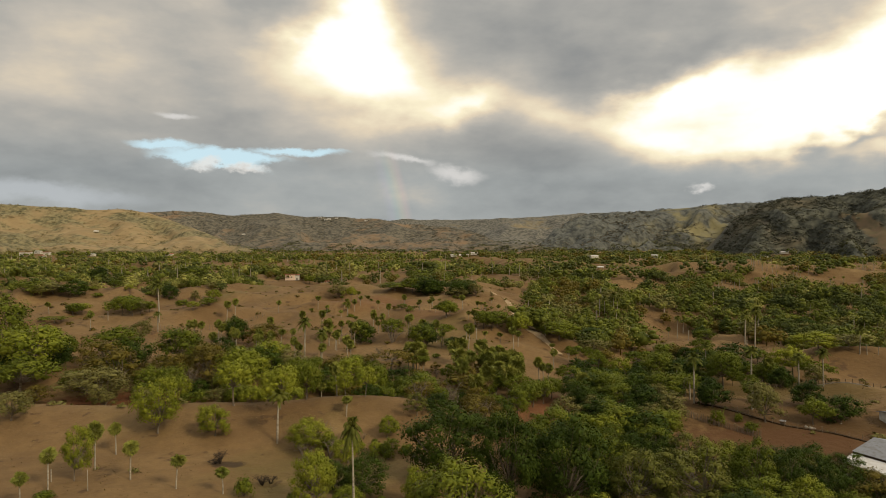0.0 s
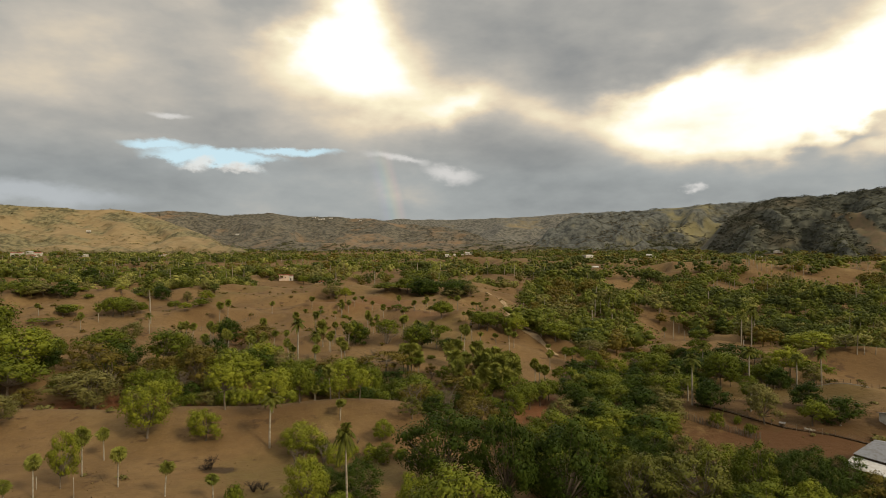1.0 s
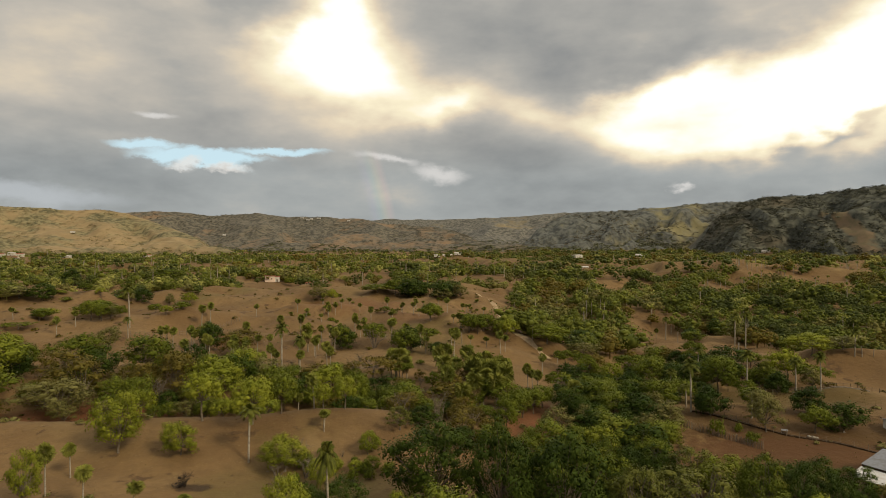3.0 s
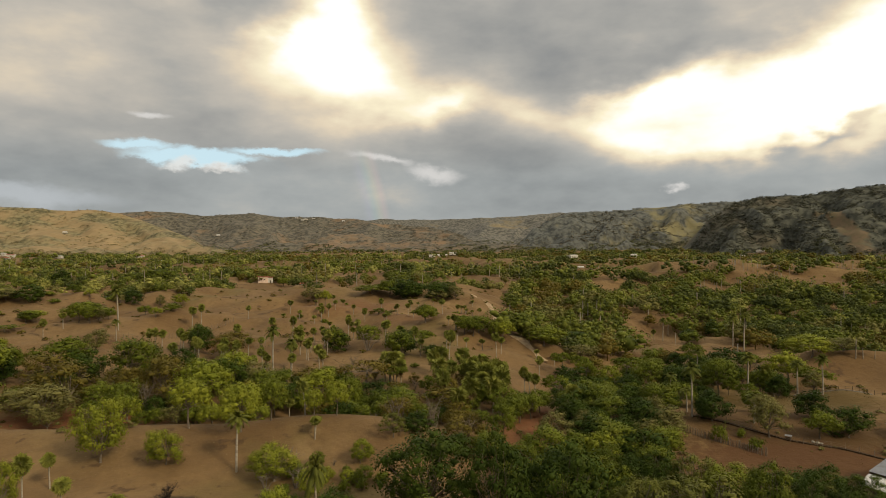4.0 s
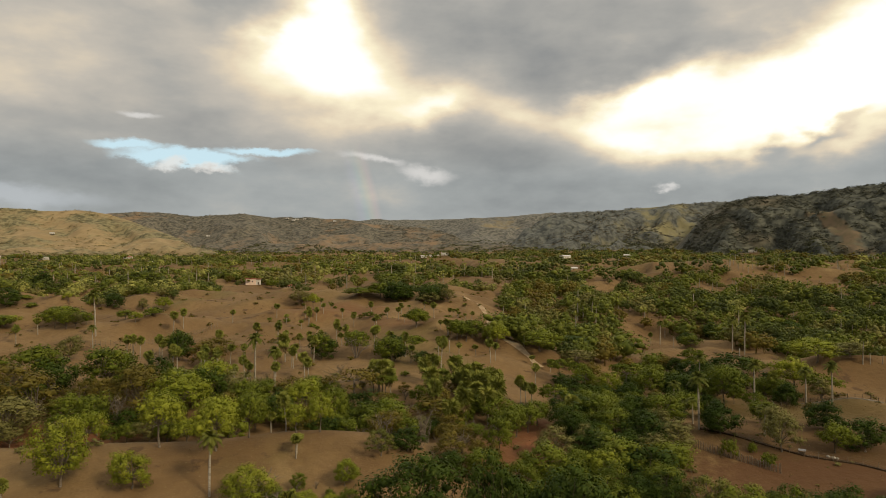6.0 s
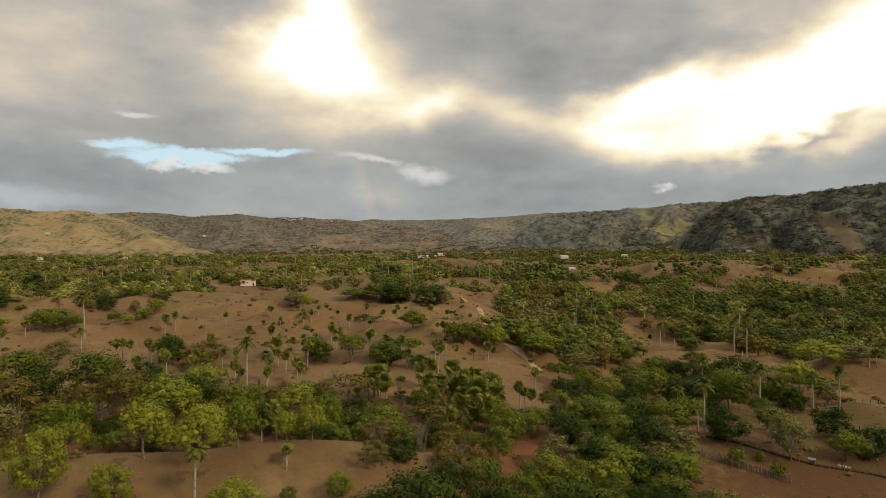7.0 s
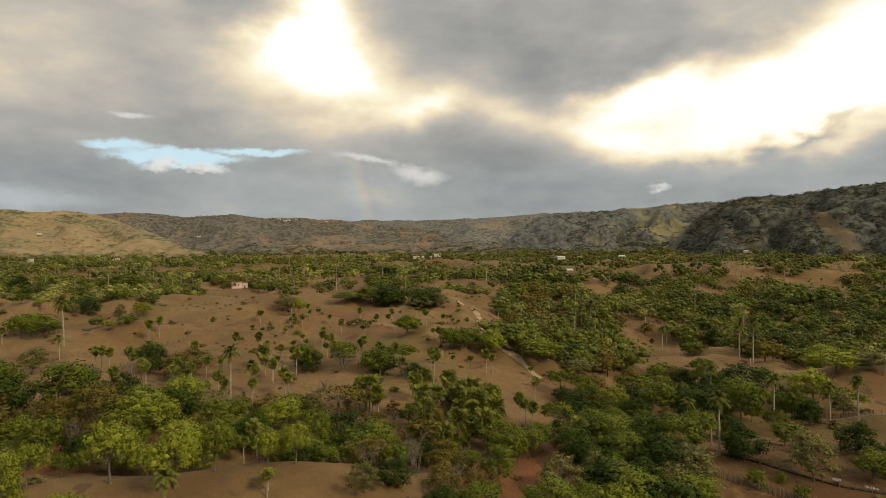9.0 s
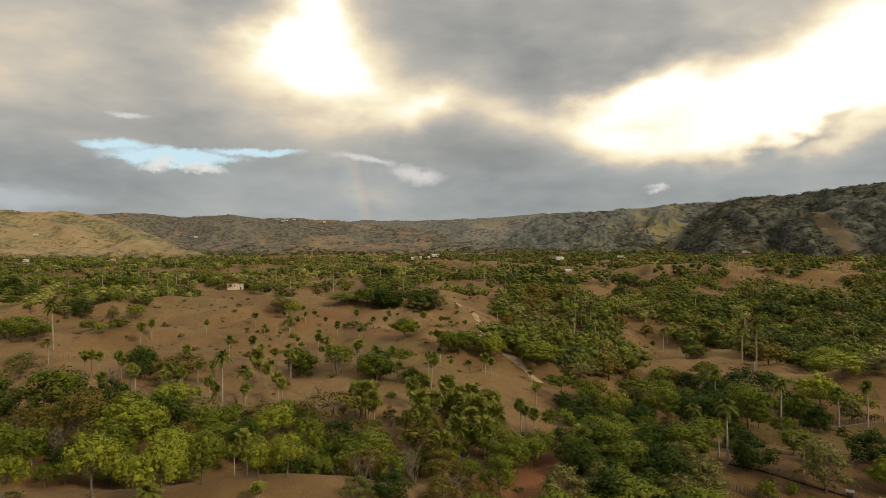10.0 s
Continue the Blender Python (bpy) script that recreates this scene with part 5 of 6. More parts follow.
def cover(x, y):
    """How wooded the land is, about -1 (bare pasture) to 1 (closed wood)."""
    u = x / np.maximum(y, 1)
    c = 0.9 * bumpy(x, y, 55, 3, 31) + 0.6 * bumpy(x, y, 170, 2, 41) - 0.15
    c = c + 1.5 * smooth(0.10, 0.20, u) * smooth(250, 290, y) * (1 - smooth(520, 620, y))        # wooded valley
    c = c - 2.4 * smooth(-0.36, -0.28, u) * (1 - smooth(0.07, 0.12, u)) * (1 - smooth(395, 450, y))  # house hill
    c = c + 0.7 * smooth(-0.3, -0.22, u) * (1 - smooth(0.08, 0.14, u)) * smooth(470, 500, y) * (1 - smooth(560, 640, y))
    c = c + 0.35 * (1 - smooth(-0.36, -0.3, u)) * smooth(430, 520, y)
    c = c + 0.25 * smooth(560, 640, y) * (1 - smooth(0.0, 0.3, u)) + 0.3 * smooth(1000, 1300, y)
    for cx, cy, rx, ry in DENSE:
        c = c + 1.6 * np.exp(-((x - cx) / rx) ** 2 - ((y - cy) / ry) ** 2)
    for cx, cy, rx, ry, turn in OPEN:
        a, b = math.cos(radians(turn)), math.sin(radians(turn))
        p, q = (a * (x - cx) + b * (y - cy)) / rx, (-b * (x - cx) + a * (y - cy)) / ry
        c = c - 3.0 * (p * p + q * q < 1)
    return c


# close woods: either side of the house, behind the hill's crest
DENSE = ((-300, 470, 60, 40), (-215, 480, 60, 30), (-165, 465, 40, 35), (-30, 420, 28, 16), (5, 425, 25, 20), (75, 420, 26, 60), (-60, 450, 20, 14))
# open ground: the long brown rise, the mound by the track, fields on far mounds
OPEN = ((128, 262, 66, 28, -62), (126, 325, 22, 52, 0), (24, 385, 26, 52, 0), (215, 615, 60, 50, 0), (330, 625, 80, 40, 0), (115, 905, 60, 40, 0), (45, 1000, 60, 50, 0), (62, 310, 14, 22, 0),
        (-118, 490, 17, 42, 0), (335, 520, 45, 20, 0), (225, 490, 16, 30, 0), (-312, 860, 60, 40, 0), (-375, 775, 50, 40, 0), (-50, 575, 30, 24, 0), (-215, 420, 30, 28, 0),
        (-160, 305, 55, 60, 0), (-125, 285, 60, 40, 0), (58, 355, 10, 22, 0), (-133, 872, 40, 45, 0), (-68, 672, 34, 40, 0), (-5, 780, 36, 40, 0), (77, 957, 40, 40, 0), (134, 843, 40, 36, 0), (310, 548, 56, 16, 0), (475, 723, 40, 30, 0), (146, 523, 12, 26, 0))


# village and farms far off: x, y, turn, length, depth, height
VILLAGE = ((-790, 1210, 10, 20, 10, 7.5), (-772, 1220, -8, 13, 8, 6), (-748, 1206, 5, 12, 8, 5.5), (-760, 1295, 12, 14, 8, 4.5), (-720, 1150, -20, 12, 7, 3.5), (-640, 1160, 0, 16, 8, 4), (-505, 1180, 15, 14, 7, 4), (-420, 1060, 5, 11, 7, 3.5), (-560, 1010, -12, 10, 7, 3.4), (-310, 1120, 8, 12, 7, 3.5))
FARMS = ((231.6, 986, 35, 16, 8, 4), (336, 1001, 5, 9, 7, 5), (326, 985, -10, 8, 6, 4), (172, 700, 20, 7, 5, 3), (38, 1180, 4, 18, 8, 4), (58, 1190, -6, 12, 7, 4), (72, 1170, 10, 10, 7, 4), (20, 1175, 0, 12, 7, 3.6), (300, 660, 0, 5, 4, 3), (620, 1240, 12, 24, 9, 4.5), (665, 1245, -5, 14, 8, 4), (790, 1240, 8, 18, 9, 4), (455, 1250, 0, 10, 7, 4), (520, 1330, 10, 9, 7, 4))
# gardens and fields before the houses
OPEN += tuple((x * 0.972, y * 0.972, 10 + 0.6 * long, 0.032 * y + 6, 0) for x, y, turn, long, deep, tall in VILLAGE + FARMS)


def scatter(count, near, far, u_lo, u_hi, least):
    """Places on the plain where it is wooded enough."""
    n = count * 8
    d = np.sqrt(WILD.uniform(near ** 2, far ** 2, n))
    u = WILD.uniform(u_lo, u_hi, n)
    x, y = u * d, d
    keep = cover(x, y) + WILD.normal(0, 0.18, n) > least
    x, y = x[keep][:count], y[keep][:count]
    return x, y


def wood_rows(x, y, low, high):
    h = (low + (high - low) * WILD.beta(1.6, 2.2, len(x)) * 1.25) / 8.0
    return np.stack([x, y, land(x, y) - 0.2, h, h * WILD.uniform(0.8, 1.25, len(x))], 1)


# leaf colours of the distant woods, with haze mixed in as a bluish lift
FAR_DARK = leaf_material("far_dark_green", (0.035, 0.05, 0.014), (0.125, 0.15, 0.034), (0.14, 0.13, 0.05), 0.75, 0.16, 0.13)
FAR_MID = leaf_material("far_green", (0.062, 0.084, 0.014), (0.205, 0.23, 0.038), (0.21, 0.185, 0.055), 0.75, 0.16, 0.13)
FAR_OLIVE = leaf_material("far_olive", (0.115, 0.115, 0.035), (0.24, 0.225, 0.07), (0.25, 0.195, 0.075), 0.75, 0.16, 0.13)
MIXES = (("D", FAR_DARK, 0.32, "dark green"), ("M", FAR_MID, 0.44, "green"), ("L", LEAF_SUNNY, 0.04, "yellow-green"), ("O", FAR_OLIVE, 0.10, "olive-grey"), ("B", LEAF_RUST, 0.10, "brownish"))

# brighter mix: sunlight over the left plain is painted through its leaf colours
MIXES_LEFT = (("D", FAR_DARK, 0.18, "dark green"), ("M", FAR_MID, 0.47, "green"), ("L", LEAF_SUNNY, 0.17, "yellow-green"), ("O", LEAF_OLIVE, 0.10, "olive-grey"), ("B", LEAF_RUST, 0.03, "brownish"))


def wood_band(count, near, far, u_lo, u_hi, least, cards, leaf, low, high, words, trunk=False):
    x, y = scatter(count, near, far, u_lo, u_hi, least)
    rows = wood_rows(x, y, low, high)
    rows = rows[np.argsort(bumpy(rows[:, 0], rows[:, 1], 45, 2, 91) + WILD.normal(0, 0.55, len(rows)))]   # kinds stand in patches
    start = 0
    for k, (key, mat, share, colour) in enumerate(MIXES):
        stop = len(rows) if k == len(MIXES) - 1 else start + int(share * len(rows))
        shapes = [crown_of(300 + 10 * k + v, cards, leaf, trunk=trunk, flat=0.8 if v % 2 else 0.62, lobes=(10 if cards > 100 else 5 if cards > 20 else 3) + v % 3) for v in range(6)]
        if stop > start:
            spread_mesh("woodland", colour + " " + words, "trees", mat, rows[start:stop], shapes)
        start = stop


wood_band(1350, 262, 560, 0.06, 0.85, 0.05, 340, 0.54, 3.5, 11.5, "broadleaf trees crowding the valley floor", True)
MIXES = MIXES_LEFT
wood_band(760, 300, 600, -0.85, 0.10, 0.25, 340, 0.54, 4, 10, "broadleaf trees in hedges between pastures", True)
wood_band(3400, 560, 1500, -0.85, 0.0, -0.22, 84, 0.85, 6, 12.5, "broadleaf woods on the plain, coloured as if sunlit")
# more dark green here: cloud shade over the right plain, put into the mix
MIXES = (("D", FAR_DARK, 0.40, "dark green"), ("M", FAR_MID, 0.26, "green"), ("L", LEAF_SUNNY, 0.05, "yellow-green"), ("O", FAR_OLIVE, 0.14, "olive-grey"), ("B", LEAF_RUST, 0.15, "brownish"))
wood_band(3500, 540, 1500, 0.0, 0.85, -0.25, 84, 0.85, 6, 12, "broadleaf woods on the far plain")
wood_band(2600, 1300, 2400, -0.85, 0.75, -0.2, 15, 2.3, 4.5, 9.5, "broadleaf woods below the hills")


def far_palms(count, near, far, u_lo, u_hi, low, high, least):
    x, y = scatter(count, near, far, u_lo, u_hi, least)
    h = WILD.uniform(low, high, len(x)) / 9.0
    rows = np.stack([x, y, land(x, y) - 0.2, h, 0.85 * np.maximum(h, 0.9)], 1)
    shapes = [small_palm(500 + k, k % 2 == 0) for k in range(6)]
    spread_mesh("palm_trunks", "pale trunks of scattered palms", "palms", BARK_PALE, rows, [s[0] for s in shapes])
    spread_mesh("palm_crowns", "green crowns of scattered palms", "palms", LEAF_PALM, rows, [s[1] for s in shapes])


far_palms(480, 480, 1250, -0.8, 0.0, 8, 12.5, -0.5)
far_palms(170, 330, 1100, 0.0, 0.8, 8, 12, -0.4)
far_palms(130, 470, 640, 0.42, 0.76, 5, 9, -4.0)


def hill_woods(which, mat, count, colour, low, high, leaf, t_lo, t_hi, least):
    s, t = WILD.uniform(0.01, 0.99, count * 3), WILD.uniform(t_lo, t_hi, count * 3)
    x, y, z, relief = on_range(which, s, t, True)
    # closed woods in the hollows, a thin scatter on the spurs
    keep = (bumpy(x, y, 210, 3, 77) * 0.9 + 3.2 * (0.5 - relief) + WILD.normal(0, 0.35, len(x)) > least) & (z > land(x, y) - 1)
    keep &= (np.abs((x - 852) * 0.974 - (y - 1290) * 0.228 + 14 * bumpy(x, y, 60, 2, 5)) > 15) | (np.abs(y - 1290) > 125)      # the bare spur
    x, y, z = x[keep][:count], y[keep][:count], z[keep][:count]
    h = WILD.uniform(low, high, len(x)) / 8.0
    rows = np.stack([x, y, z - 0.6, h * 0.8, h * WILD.uniform(1.1, 1.9, len(x))], 1)
    shapes = [crown_of(700 + k, 16, leaf * 0.8, lobes=2, mass=0) for k in range(6)]
    spread_mesh("hill_woods", colour + " trees and scrub on the hillside", "trees", mat, rows, shapes)


# scrub colours carry painted haze: lifted towards the hazed slopes they stand on
SCRUB_DARK = leaf_material("scrub_dark", (0.095, 0.10, 0.076), (0.16, 0.16, 0.116), (0.15, 0.135, 0.09))
SCRUB_FOOT = leaf_material("scrub_foot", (0.10, 0.11, 0.06), (0.19, 0.19, 0.10), (0.18, 0.155, 0.09))
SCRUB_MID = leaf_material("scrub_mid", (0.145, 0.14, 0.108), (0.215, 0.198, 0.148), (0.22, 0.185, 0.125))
SCRUB_DRY = leaf_material("scrub_dry", (0.23, 0.20, 0.10), (0.33, 0.275, 0.14), (0.32, 0.24, 0.125))
hill_woods("right", SCRUB_FOOT, 1100, "dark green", 4, 8, 2.2, 0.6, 0.98, -0.9)
hill_woods("right", SCRUB_DARK, 4200, "dark green", 4, 8, 2.2, -0.03, 0.7, -0.7)
hill_woods("middle", SCRUB_FOOT, 1200, "dark green", 4, 8, 2.4, 0.6, 0.98, -0.9)
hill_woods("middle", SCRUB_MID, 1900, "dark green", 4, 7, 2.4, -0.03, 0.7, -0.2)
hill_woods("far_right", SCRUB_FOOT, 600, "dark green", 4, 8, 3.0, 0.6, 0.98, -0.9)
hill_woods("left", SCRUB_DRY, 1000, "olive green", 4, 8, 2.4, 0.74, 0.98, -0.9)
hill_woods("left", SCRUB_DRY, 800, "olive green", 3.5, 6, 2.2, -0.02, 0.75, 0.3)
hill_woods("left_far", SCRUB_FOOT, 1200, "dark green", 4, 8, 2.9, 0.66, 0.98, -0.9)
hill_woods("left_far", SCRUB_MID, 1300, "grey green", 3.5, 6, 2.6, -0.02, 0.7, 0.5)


# ------------------------------------------------ small growth on the pasture
def young_palms():
    """Palms in loose clumps over the house hill, tall at its foot and young higher up."""
    rng = np.random.default_rng(12)
    made = 0
    while made < 30:
        cx, cy = rng.uniform(-85, 30), 208 + 130 * rng.random() ** 1.4
        if bumpy(cx, cy, 40, 2, 55) < -0.1 or (cx > 12 and cy < 300):
            continue
        made += 1
        for _ in range(int(rng.integers(1, 5))):
            x, y = cx + rng.normal(0, 4.5), cy + rng.normal(0, 3.5)
            if any((x - p) ** 2 + (y - q) ** 2 < 3 for p, q, _ in TAKEN):
                continue
            h = rng.uniform(4.5, 8.6) if cy < 262 else rng.uniform(2.4, 5.0)
            plant_all("K" if rng.random() < 0.3 and cy < 290 else "F", ((float(x), float(y), float(h)),))
    for _ in range(60):
        x, y = rng.uniform(-115, 20), rng.normal(205, 11)
        if any((x - p) ** 2 + (y - q) ** 2 < 8 for p, q, _ in TAKEN):
            continue
        plant_all("XBXSB"[int(rng.integers(5))], ((float(x), float(y), float(rng.uniform(1.2, 3.2)), float(rng.uniform(2.5, 5))),))


young_palms()


def low_growth(count, near, far, u_lo, u_hi, low, high, mat, name, label, shapes, seed):
    rng = np.random.default_rng(seed)
    d = np.sqrt(rng.uniform(near ** 2, far ** 2, count * 3))
    u = rng.uniform(u_lo, u_hi, count * 3)
    x, y = u * d, d
    keep = bumpy(x, y, 22, 3, seed) > -0.1
    x, y = x[keep][:count], y[keep][:count]
    h = low + (high - low) * rng.random(len(x)) ** 2
    rows = np.stack([x, y, land(x, y) - 0.03, h, h * rng.uniform(0.8, 1.6, len(x))], 1)
    spread_mesh(name, label, "shrubs", mat, rows, shapes)


def tuft(seed):
    rng = np.random.default_rng(seed)
    s = Shape()
    for _ in range(5):
        a, r = rng.uniform(0, 6.28), rng.uniform(0.2, 0.6)
        tip = np.array([r * np.cos(a), r * np.sin(a), rng.uniform(0.6, 1.0)])
        side = np.array([-np.sin(a), np.cos(a), 0]) * 0.16
        s.add([-side, side, tip], [(0, 1, 2)])
    return s.arrays()


DRYGRASS = leaf_material("dry_grass", (0.16, 0.11, 0.05), (0.30, 0.22, 0.10), (0.22, 0.19, 0.07))
bushes = [crown_of(820 + k, 48, 0.26, 1.0, 1.3, 0.0, 0.7, 5, mass=0) for k in range(5)]
low_growth(600, 175, 480, -0.8, 0.75, 0.5, 1.6, LEAF_RUST, "low_scrub", "low brown scrub dotted over pasture", bushes, 61)
low_growth(260, 100, 420, -0.8, 0.75, 0.4, 1.5, LEAF_OLIVE, "low_scrub", "low grey-green scrub dotted over pasture", bushes, 62)
low_growth(9000, 95, 300, -0.8, 0.8, 0.12, 0.42, DRYGRASS, "grass_tufts", "dry straw-coloured grass tufts", [tuft(k) for k in range(6)], 63)


def yard_weeds(count, mat, label, low, high, shapes, seed):
    """Rank grass and weeds in patches over the farmyard, thick along its wall."""
    rng = np.random.default_rng(seed)
    x, y = rng.uniform(50, 122, count * 6), rng.uniform(133, 212, count * 6)
    wall = np.abs((x - 60) * 0.42 + (y - 165) * 0.9) < 3.0
    keep = (bumpy(x, y, 13, 3, seed) > 0.22) | (wall & (rng.random(len(x)) < 0.5))
    keep &= np.hypot(x - 92, y - 128) > 17
    x, y = x[keep][:count], y[keep][:count]
    h = low + (high - low) * rng.random(len(x)) ** 2
    rows = np.stack([x, y, land(x, y) - 0.03, h, h * rng.uniform(0.9, 1.7, len(x))], 1)
    spread_mesh("yard_weeds", label, "weeds", mat, rows, shapes)


yard_weeds(9000, DRYGRASS, "short dry grass in patches over the farmyard", 0.07, 0.26, [tuft(20 + k) for k in range(6)], 64)
yard_weeds(70, LEAF_OLIVE, "small grey-green weeds in the farmyard", 0.3, 0.9, bushes, 65)
plant_all("Z", ((-42.5, 121.2, 2.6, 2.8), (-43.2, 120.8, 1.2, 3.4), (-31.5, 110.8, 1.9, 3.4), (-30.2, 111.6, 1.6, 2.6)))


def palm_grove():
    """A close stand of large fan palms on the slope."""
    rng = np.random.default_rng(31)
    for _ in range(11):
        plant_all("G", ((float(rng.normal(17, 5)), float(rng.normal(192, 6)), float(rng.uniform(6.5, 9.8))),))
    for _ in range(8):
        plant_all("G", ((float(rng.normal(18, 4.5)), float(rng.normal(182, 6)), float(rng.uniform(8.0, 11.0))),))
    for _ in range(5):
        plant_all("G", ((float(rng.normal(-6, 4)), float(rng.normal(197, 5)), float(rng.uniform(6.0, 9.0))),))


palm_grove()

# ------------------------------------------------ buildings, fences and the farmyard
def paint(name, col, worn, rough_=0.8, metal=0.0, scale=1.2):
    m, n, bsdf = material(name, rough_)
    p = place_of(n)
    bsdf.inputs["Metallic"].default_value = metal
    stain = n.noise(p, scale, 5, 0.6)
    col_ = n.mix(n.span(stain, 0.4, 0.72), col, worn)
    n.put(bsdf.inputs["Base Color"], n.mix(n.span(n.noise(p, scale * 9, 3), 0.5, 0.8, 0, 0.3), col_, worn))
    bump(n, bsdf, stain, 0.2, 0.02)
    return m


WHITEWASH = paint("white_paint", (0.72, 0.70, 0.66), (0.5, 0.46, 0.4))
PINK = paint("pink_render", (0.86, 0.70, 0.60), (0.74, 0.58, 0.48))
REDROOF = paint("red_roof", (0.38, 0.13, 0.09), (0.25, 0.1, 0.07))
TIN = paint("tin_roof", (0.27, 0.285, 0.32), (0.20, 0.195, 0.20), 0.55, 0.2)
TIN_PALE = paint("pale_tin_roof", (0.70, 0.70, 0.70), (0.56, 0.53, 0.50), 0.5, 0.2)
DARKWOOD = paint("dark_timber", (0.09, 0.065, 0.045), (0.14, 0.11, 0.08), 0.9)
EARTH = paint("dark_earth", (0.05, 0.033, 0.019), (0.10, 0.064, 0.035), 0.95, 0.0, 1.2)
STAKE = paint("weathered_stake", (0.19, 0.155, 0.115), (0.33, 0.27, 0.205), 0.9, 0.0, 3.0)
STONE = paint("pale_stone", (0.42, 0.39, 0.34), (0.28, 0.25, 0.21), 0.9, 0.0, 2.0)
OPENING = paint("dark_glass", (0.03, 0.03, 0.035), (0.05, 0.05, 0.05), 0.3)
TRACK = paint("dirt_track", (0.40, 0.31, 0.2), (0.28, 0.19, 0.11), 0.95, 0.0, 0.35)


def slab(shape, a, b, c, d, thick):
    """A flat plate with corners a, b, c, d and a thickness downwards."""
    top = np.array([a, b, c, d], float)
    low = top - (0, 0, thick)
    shape.add(np.concatenate([top, low]), f4=[(0, 1, 2, 3), (7, 6, 5, 4), (0, 4, 5, 1), (1, 5, 6, 2), (2, 6, 7, 3), (3, 7, 4, 0)])


def wall_with_holes(shape, length, height, thick, holes):
    """A wall in x and z, outer face at y = 0, with oblong openings (x0, x1, z0, z1) right through it."""
    xs = sorted({0.0, length, *(h[0] for h in holes), *(h[1] for h in holes)})
    zs = sorted({0.0, height, *(h[2] for h in holes), *(h[3] for h in holes)})
    for x0, x1 in zip(xs, xs[1:]):
        for z0, z1 in zip(zs, zs[1:]):
            mx, mz = (x0 + x1) / 2, (z0 + z1) / 2
            if not any(h[0] < mx < h[1] and h[2] < mz < h[3] for h in holes):
                box(shape, (x0, 0, z0), (x1, thick, z1))


def turned(shape, m):
    """The same shape moved by a matrix."""
    r = np.array(m)
    shape.v = [v @ r[:3, :3].T + r[:3, 3] for v in shape.v]
    return shape


def house(name, label, x, y, turn, long, deep, tall, roof_mat, wall_mat, pitch=0.9, windows=3, flat_roof=False, z=None, door=True):
    """A plain one-storey house: four walls, panes in real openings, a door and a roof of two sheets."""
    base = new(name)
    base.matrix_basis = pose(x, y, (lift(x, y) if z is None else z) - 0.15, 0, 0, turn)
    tagged(base, label, "house", "houses")
    gap = long / (windows + 1)
    holes, doors = [], []
    for k in range(windows):
        cx = gap * (k + 1)
        if door and k == windows // 2:
            doors.append((cx - 0.5, cx + 0.5, 0.05, min(2.1, tall - 0.3)))
        else:
            holes.append((cx - 0.4, cx + 0.4, tall * 0.45, tall * 0.45 + 0.95))
    for side, (mx, my, rot) in {"front": (-long / 2, -deep / 2, 0), "back": (long / 2, deep / 2, 180)}.items():
        s = Shape()
        wall_with_holes(s, long, tall, 0.2, (holes + doors) if side == "front" else holes)
        wall = part("wall", turned(s, pose(mx, my, 0, 0, 0, rot)), wall_mat, base)
        for h in holes:
            s = Shape()
            box(s, (h[0], 0.08, h[2]), (h[1], 0.12, h[3]))
            pane = part("window", turned(s, pose(mx, my, 0, 0, 0, rot)), OPENING, wall, "dark window pane")
            s = Shape()
            box(s, (h[0] - 0.08, -0.06, h[2] - 0.1), (h[1] + 0.08, 0.05, h[2]))
            part("sill", turned(s, pose(mx, my, 0, 0, 0, rot)), wall_mat, wall)
        if side == "front":
            for h in doors:
                s = Shape()
                box(s, (h[0], 0.05, h[2]), (h[1], 0.11, h[3]))
                part("door", turned(s, pose(mx, my, 0, 0, 0, rot)), DARKWOOD, wall, "dark timber door")
    for rot in (90, 270):
        s = Shape()
        wall_with_holes(s, deep - 0.4, tall, 0.2, [(deep / 2 - 0.9, deep / 2 + 0.1, tall * 0.4, tall * 0.75)])
        sgn = 1 if rot == 90 else -1
        part("wall", turned(s, pose(sgn * long / 2, -sgn * (deep / 2 - 0.2), 0, 0, 0, rot)), wall_mat, base)
    if flat_roof:
        s = Shape()
        box(s, (-long / 2 - 0.4, -deep / 2 - 0.4, tall), (long / 2 + 0.4, deep / 2 + 0.4, tall + 0.35))
        part("roof", s, roof_mat, base)
    else:
        for sgn in (-1, 1):
            s = Shape()
            e, r = sgn * (deep / 2 + 0.5), tall + pitch
            low = tall - 0.05
            corners = [(-long / 2 - 0.4, 0, r), (-long / 2 - 0.4, e, low), (long / 2 + 0.4, e, low), (long / 2 + 0.4, 0, r)]
            slab(s, *(corners if sgn < 0 else corners[::-1]), 0.12)
            part("roof_sheet", s, roof_mat, base)
        for sgn in (-1, 1):
            s = Shape()
            xg = sgn * (long / 2 - 0.1)
            v = [(xg - 0.09, -deep / 2, tall), (xg - 0.09, deep / 2, tall), (xg - 0.09, 0, tall + pitch - 0.16),
                 (xg + 0.09, -deep / 2, tall), (xg + 0.09, deep / 2, tall), (xg + 0.09, 0, tall + pitch - 0.16)]
            s.add(v, f3=[(0, 2, 1), (3, 4, 5)], f4=[(0, 3, 5, 2), (1, 2, 5, 4), (0, 1, 4, 3)])
            part("gable", s, wall_mat, base)
    return base


